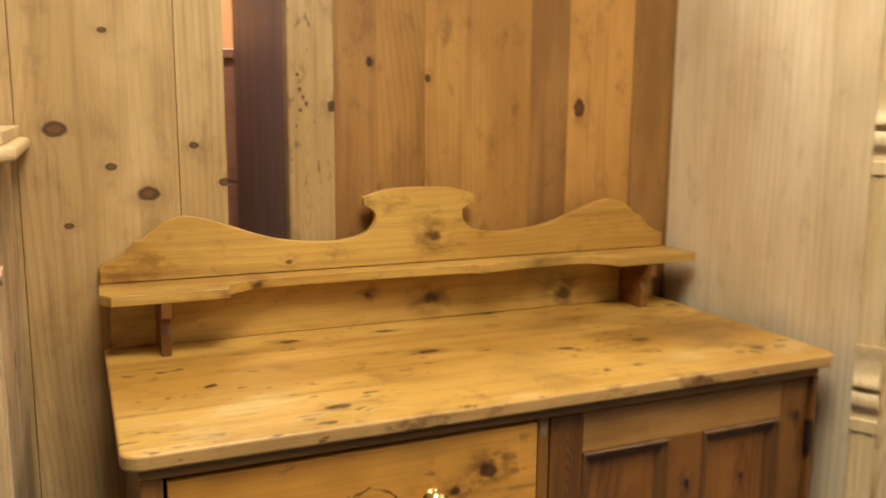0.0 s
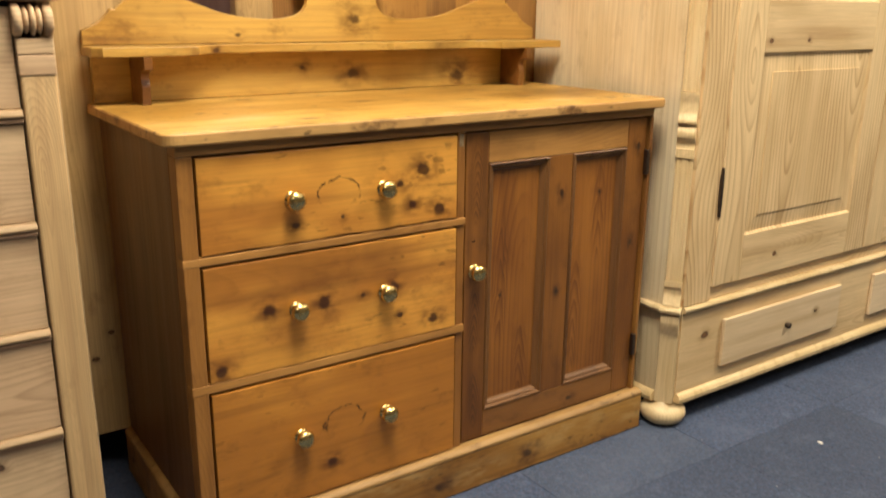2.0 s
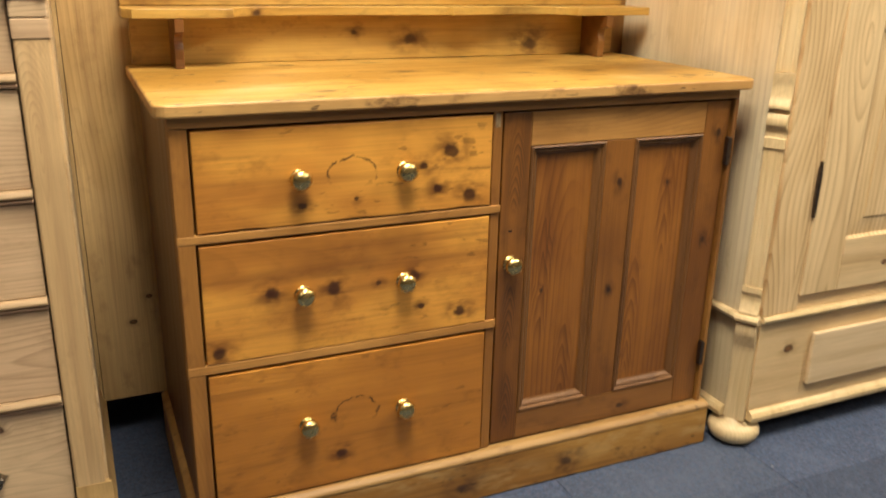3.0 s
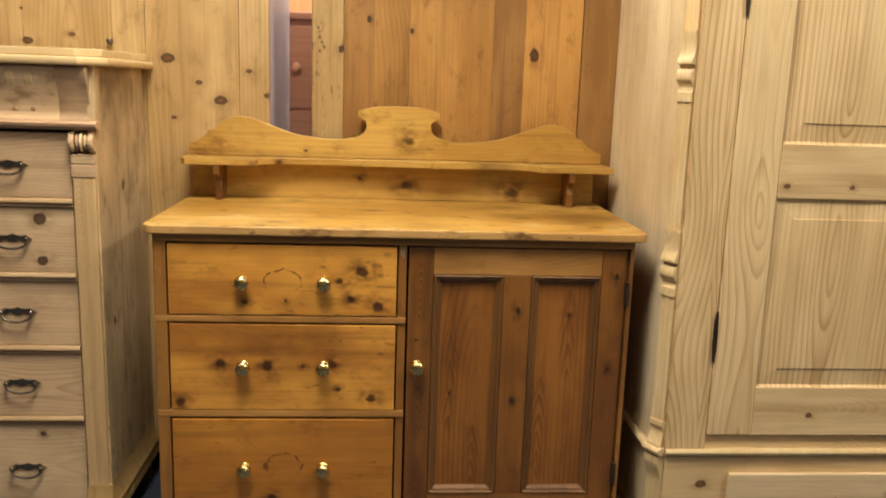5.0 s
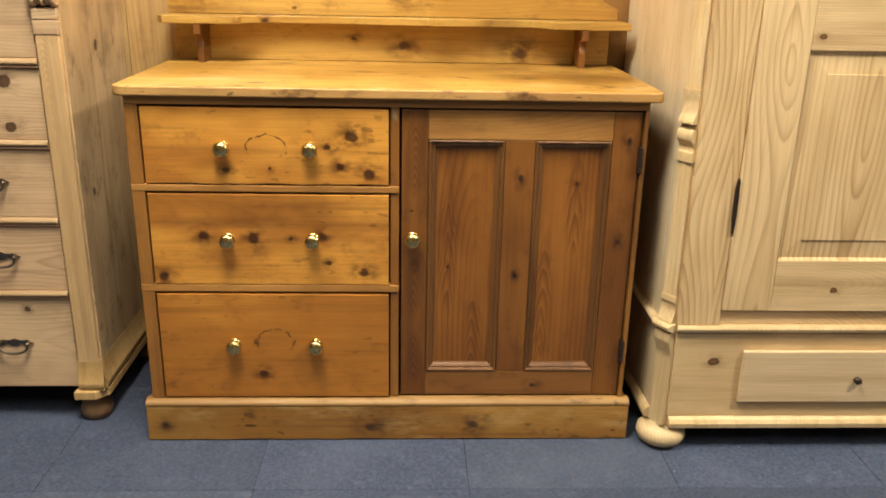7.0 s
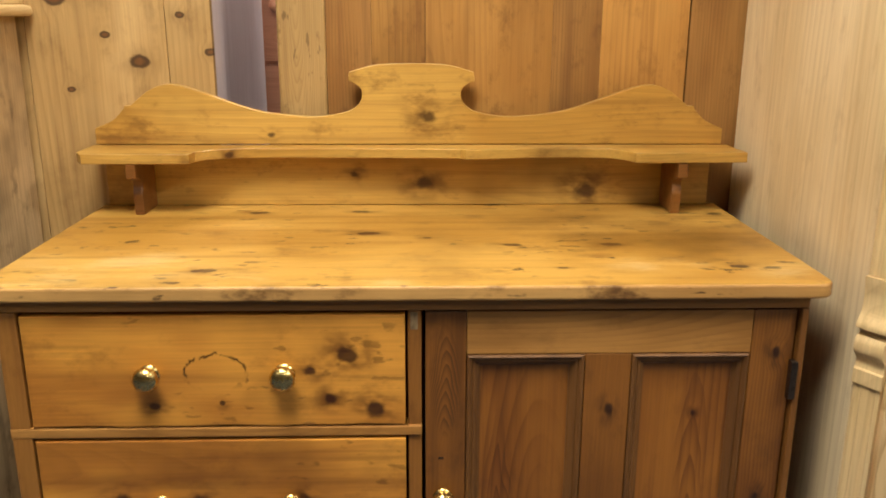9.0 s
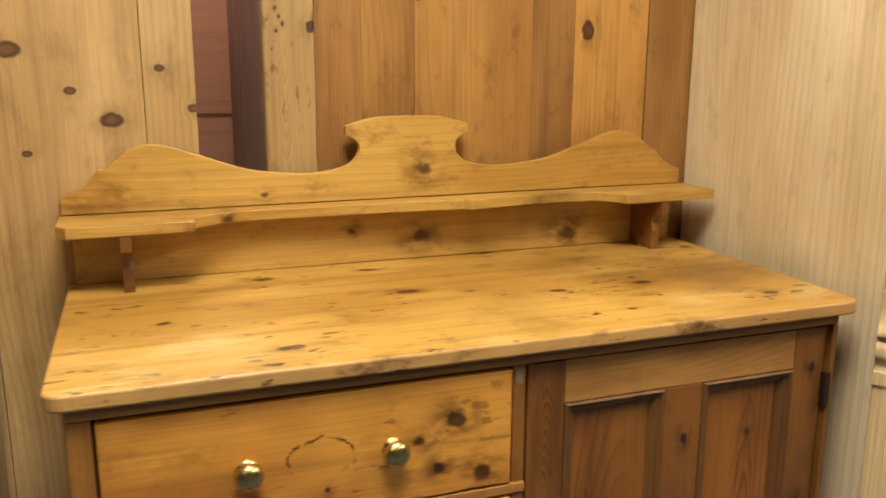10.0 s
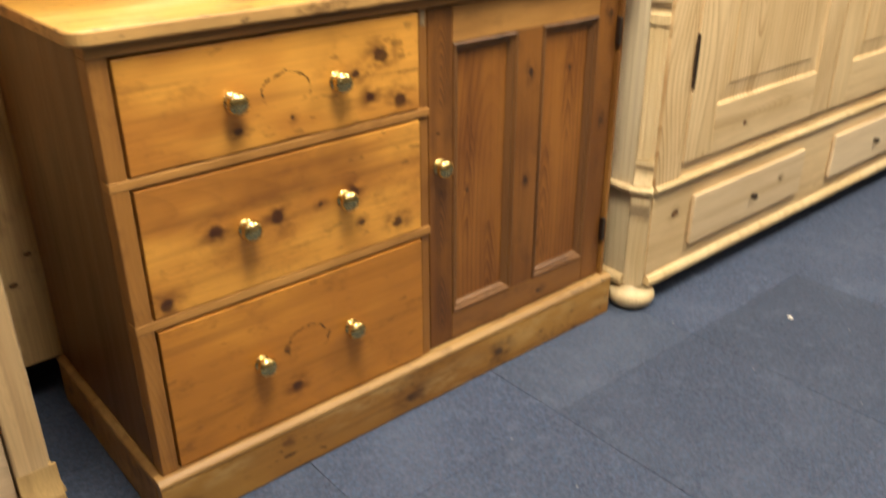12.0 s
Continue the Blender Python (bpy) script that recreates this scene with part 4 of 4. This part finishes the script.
    for i in range(5):
        z0, z1 = cuts[i] + (0.0115 if i else -0.004), cuts[i + 1] - (0.0145 if i < 4 else 0.009)
        d = part("drawer", box(L + 0.062, R - 0.062, F - 0.004, F + 0.012, z0, z1, 0.0015), CH_X, t)
        if i < 4:
            zc = cuts[i + 1]
            bead = [(F + 0.011, zc + 0.0105), (F - 0.005, zc + 0.0105)] + smooth_line([(F - 0.011, zc + 0.008), (F - 0.015, zc + 0.003), (F - 0.014, zc - 0.002), (F - 0.008, zc - 0.0045)], 4) + [(F + 0.011, zc - 0.0045)]
            part("bead", prism(bead, lambda u, v, w: (w, u, v), L + 0.061, R - 0.061, 0.0004), CH_ROUND, t, "rounded bead between drawers")
            fillet = [(F + 0.011, zc - 0.0052), (F - 0.006, zc - 0.0052)] + smooth_line([(F - 0.0095, zc - 0.0065), (F - 0.0105, zc - 0.009), (F - 0.0085, zc - 0.0115), (F - 0.004, zc - 0.0122)], 3) + [(F + 0.011, zc - 0.0122)]
            part("fillet", prism(fillet, lambda u, v, w: (w, u, v), L + 0.061, R - 0.061, 0.0003), CH_BEAD, t, "thin pinkish fillet under the bead")
        hz = (0.222, 0.456, 0.646, 0.835, 1.020)[i]
        for hx in (-0.364, 2 * C + 0.364):
            yb = F - 0.0045
            plate = smooth_line([(-0.045, 0.0), (-0.036, 0.004), (-0.030, 0.011), (-0.020, 0.009), (-0.010, 0.010), (0.0, 0.015), (0.010, 0.010), (0.020, 0.009), (0.030, 0.011), (0.036, 0.004), (0.045, 0.0)], 3)
            plate += smooth_line([(0.036, -0.004), (0.028, -0.010), (0.016, -0.004), (0.008, -0.010), (0.0, -0.012), (-0.008, -0.010), (-0.016, -0.004), (-0.028, -0.010), (-0.036, -0.004)], 3)
            h = part("handle", prism(plate, lambda u, v, w, hx=hx, hz=hz: (hx + u * 1.06, w, hz + v * 0.8), yb - 0.003, yb, 0.0008), PEWTER, d, "tarnished ornate bail handle")
            for s in (-1, 1):
                part("boss", lathe([(0.0065, 0.0), (0.0065, -0.004), (0.0045, -0.009), (0.006, -0.013), (0.003, -0.016)], (hx + s * 0.036, yb - 0.003, hz), "y", 12), STEEL, h)
            bail = [(hx + 0.036 * math.cos(a), yb - 0.010 - 0.006 * math.sin(a), hz - 0.003 - 0.021 * math.sin(a) ** 0.7) for a in [math.pi * k / 14 for k in range(15)]]
            part("bail", tube(bail, 0.0032), STEEL, h)
    # base plate and feet
    x0, x1, y0, cut = L - 0.012, R + 0.012, F - 0.030, 0.03
    o = [(x0, B), (x0, y0 + cut), (x0 + cut, y0), (x0 + 0.083, y0), (x0 + 0.083, F + 0.09), (x1 - 0.083, F + 0.09), (x1 - 0.083, y0), (x1 - cut, y0), (x1, y0 + cut), (x1, B)]
    part("base_plate", prism(o, lambda u, v, w: (u, v, w), 0.068, 0.0925, 0.004, 3), CH_FLARE, t, "yellow moulded base plate")
    # flared skirting above the plate, at the sides and under the pilasters
    flare = [(-0.004, 0.172)] + smooth_line([(0.0005, 0.172), (0.0025, 0.150), (0.007, 0.128), (0.0125, 0.112)], 4) + [(0.0125, 0.1035), (0.0095, 0.1015), (0.0095, 0.0928), (-0.004, 0.0928)]
    for x, s in ((R, 1), (L, -1)):
        part("flare", prism(flare, lambda u, v, w, x=x, s=s: (x + s * u, w, v), F - 0.009, B, 0.0006), CH_FLARE, t, "flared yellow skirting")
        low, high = sorted((x - s * 0.0585, x + s * 0.006))
        part("flare", prism(flare, lambda u, v, w: (w, F - 0.0125 - u, v), low, high, 0.0006), CH_FLARE, t)
    for fx in (R - 0.035, L + 0.035):
        for fy in (F + 0.020, B - 0.05):
            part("foot", lathe([(0.030, 0.0), (0.037, 0.006), (0.041, 0.022), (0.037, 0.040), (0.030, 0.052), (0.034, 0.0675)], (fx, fy, 0), "z", 24), CH_FOOT, t, "turned brown pine foot")


tall_chest()


# ---------------------------------------------------------------- cupboards that stand behind, backs to the view
def boarded_cupboard(name, label, x0, x1, y0, y1, z0, z1, seams, mats, side_l, side_r, gaps=()):
    t = thing(name, ((x0 + x1) / 2, (y0 + y1) / 2, 0), label, "cupboard")
    e = [x0] + seams + [x1]
    for i, (a, b) in enumerate(zip(e, e[1:])):
        tight = gaps and i not in gaps
        g = 0.0002 if tight else 0.003 if gaps else 0.0006
        part("board", box(a + g, b - 0.0002 if tight else b - 0.0005, y0, y0 + 0.018, z0, z1, 0.0004 if tight else 0.0012, 2), mats[i], t)
    part("side_panel", box(x0 + 0.001, x0 + 0.021, y0 + 0.019, y1, z0, z1, 0.002), side_l, t)
    part("side_panel", box(x1 - 0.021, x1 - 0.001, y0 + 0.019, y1, z0, z1, 0.002), side_r, t)
    # near-black sheet behind the boards, in place of shade in their seams
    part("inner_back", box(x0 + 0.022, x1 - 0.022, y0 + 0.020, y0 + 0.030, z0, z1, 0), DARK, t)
    part("top_board", box(x0, x1, y0, y1, z1 + 0.0005, z1 + 0.03, 0.003), mats[0], t)
    part("front_panel", box(x0 + 0.022, x1 - 0.022, y1 - 0.02, y1, z0, z1, 0.001), side_l, t)
    for fx in (x0 + 0.05, x1 - 0.05):
        for fy in (y0 + 0.06, y1 - 0.06):
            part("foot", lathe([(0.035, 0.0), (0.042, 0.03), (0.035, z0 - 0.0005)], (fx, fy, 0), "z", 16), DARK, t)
    return t


lc = boarded_cupboard("pine_cupboard", "knotty golden pine cupboard seen from its boarded back", -1.05, 0.2135, 0.536, 1.100, 0.106, 1.74,
                      [-0.76, -0.487, -0.238, -0.1435, 0.1255], [LC] * 6, LC_SIDE, LC_SIDE)
part("bolt", lathe([(0.006, 0.0), (0.006, -0.010), (0.009, -0.012), (0.009, -0.018), (0.004, -0.020)], (-0.240, 0.536, 1.337), "y", 14), STEEL, lc, "small metal bolt")
rc = boarded_cupboard("old_pine_cupboard", "orange-brown old pine cupboard seen from its boarded back", 0.432, 1.72, 0.556, 1.145, 0.08, 1.76,
                      [0.521, 0.628, 0.880, 0.977, 1.151, 1.36], [RC_DARK, RC, RC, RC_DARK, RC, RC_DARK, RC], RC_SIDE, RC_SIDE, gaps=(5,))
part("corner_post", box(0.336, 0.4315, 0.550, 0.590, 0.08, 1.76, 0.006, 3), RC_POST, rc, "worn pale corner post with small holes")
part("side_frame", box(0.338, 0.362, 0.5905, 1.145, 0.08, 1.76, 0.003), RC_SIDE, rc, "dark brown cupboard side")


# ---------------------------------------------------------------- farther furniture in the gap
def far_chest():
    t = thing("far_chest", (0.3, 1.55, 0), "reddish-brown pine chest of drawers with round wooden knobs", "chest of drawers")
    x0, x1, y0, y1 = -0.25, 0.85, 1.315, 1.78
    part("body", box(x0, x1, y0 + 0.012, y1, 0.0, 1.47, 0.002), FAR_RED, t)
    part("top", box(x0 - 0.02, x1 + 0.02, y0 - 0.02, y1, 1.4705, 1.4985, 0.006, 3), FAR_RED, t)
    for z0, z1 in ((1.135, 1.445), (0.80, 1.125), (0.45, 0.79), (0.12, 0.44)):
        d = part("drawer", box(x0 + 0.02, x1 - 0.02, y0, y0 + 0.0115, z0, z1, 0.003), FAR_RED, t)
        for kx in (0.217, 0.40 + 0.3):
            part("knob", lathe([(0.010, 0.0), (0.009, -0.012), (0.017, -0.018), (0.020, -0.026), (0.015, -0.034), (0.003, -0.037)], (kx, y0, (z0 + z1) / 2), "y", 20), FAR_RED, d, "turned wooden knob")


far_chest()
t = thing("far_wardrobe", (0.5, 2.1, 0), "peach-coloured pine wardrobe behind the reddish chest", "wardrobe")
for k in range(5):
    part("board", box(-0.4 + k * 0.34, -0.0615 + k * 0.34, 1.90, 1.92, 0.05, 2.05, 0.002), FAR_PEACH, t)
part("body", box(-0.4, 1.3, 1.921, 2.4, 0.0, 2.05, 0.003), FAR_PEACH, t)

# ---------------------------------------------------------------- scrap on the carpet
bm = bmesh.new()
bmesh.ops.create_icosphere(bm, subdivisions=2, radius=0.006)
for v in bm.verts:
    v.co = Vector((v.co.x * 0.8, v.co.y * 1.3, v.co.z * 0.5)) * (1 + 0.3 * noise.noise(v.co * 300)) + Vector((1.543, -0.348, 0.003))
tagged(part("paper_scrap", bm, PAPER), "tiny white scrap lying on the carpet", "scrap")

# ---------------------------------------------------------------- carpet tiles
tile_mesh = {}
for mat in (CARPET, CARPET_PALE):
    bm = box(-0.2496, 0.2496, -0.2496, 0.2496, -0.006, 0.0, 0.0012, 1)
    me = bpy.data.meshes.new("carpet_tile")
    bm.to_mesh(me)
    bm.free()
    me.materials.append(mat)
    tile_mesh[mat.name] = me
rng = random.Random(4)
for i in range(-4, 7):
    for j in range(-5, 3):
        pale = (i, j) in ((2, 0), (0, -1), (3, -2))
        ob = new("carpet_tile", tile_mesh[(CARPET_PALE if pale else CARPET).name])
        ob.location = (0.035 + 0.5 * i, 0.02 + 0.5 * j, 0.0004 * rng.random())
        ob.rotation_euler.z = rng.uniform(-0.0026, 0.0026)
        ob.parent = floor
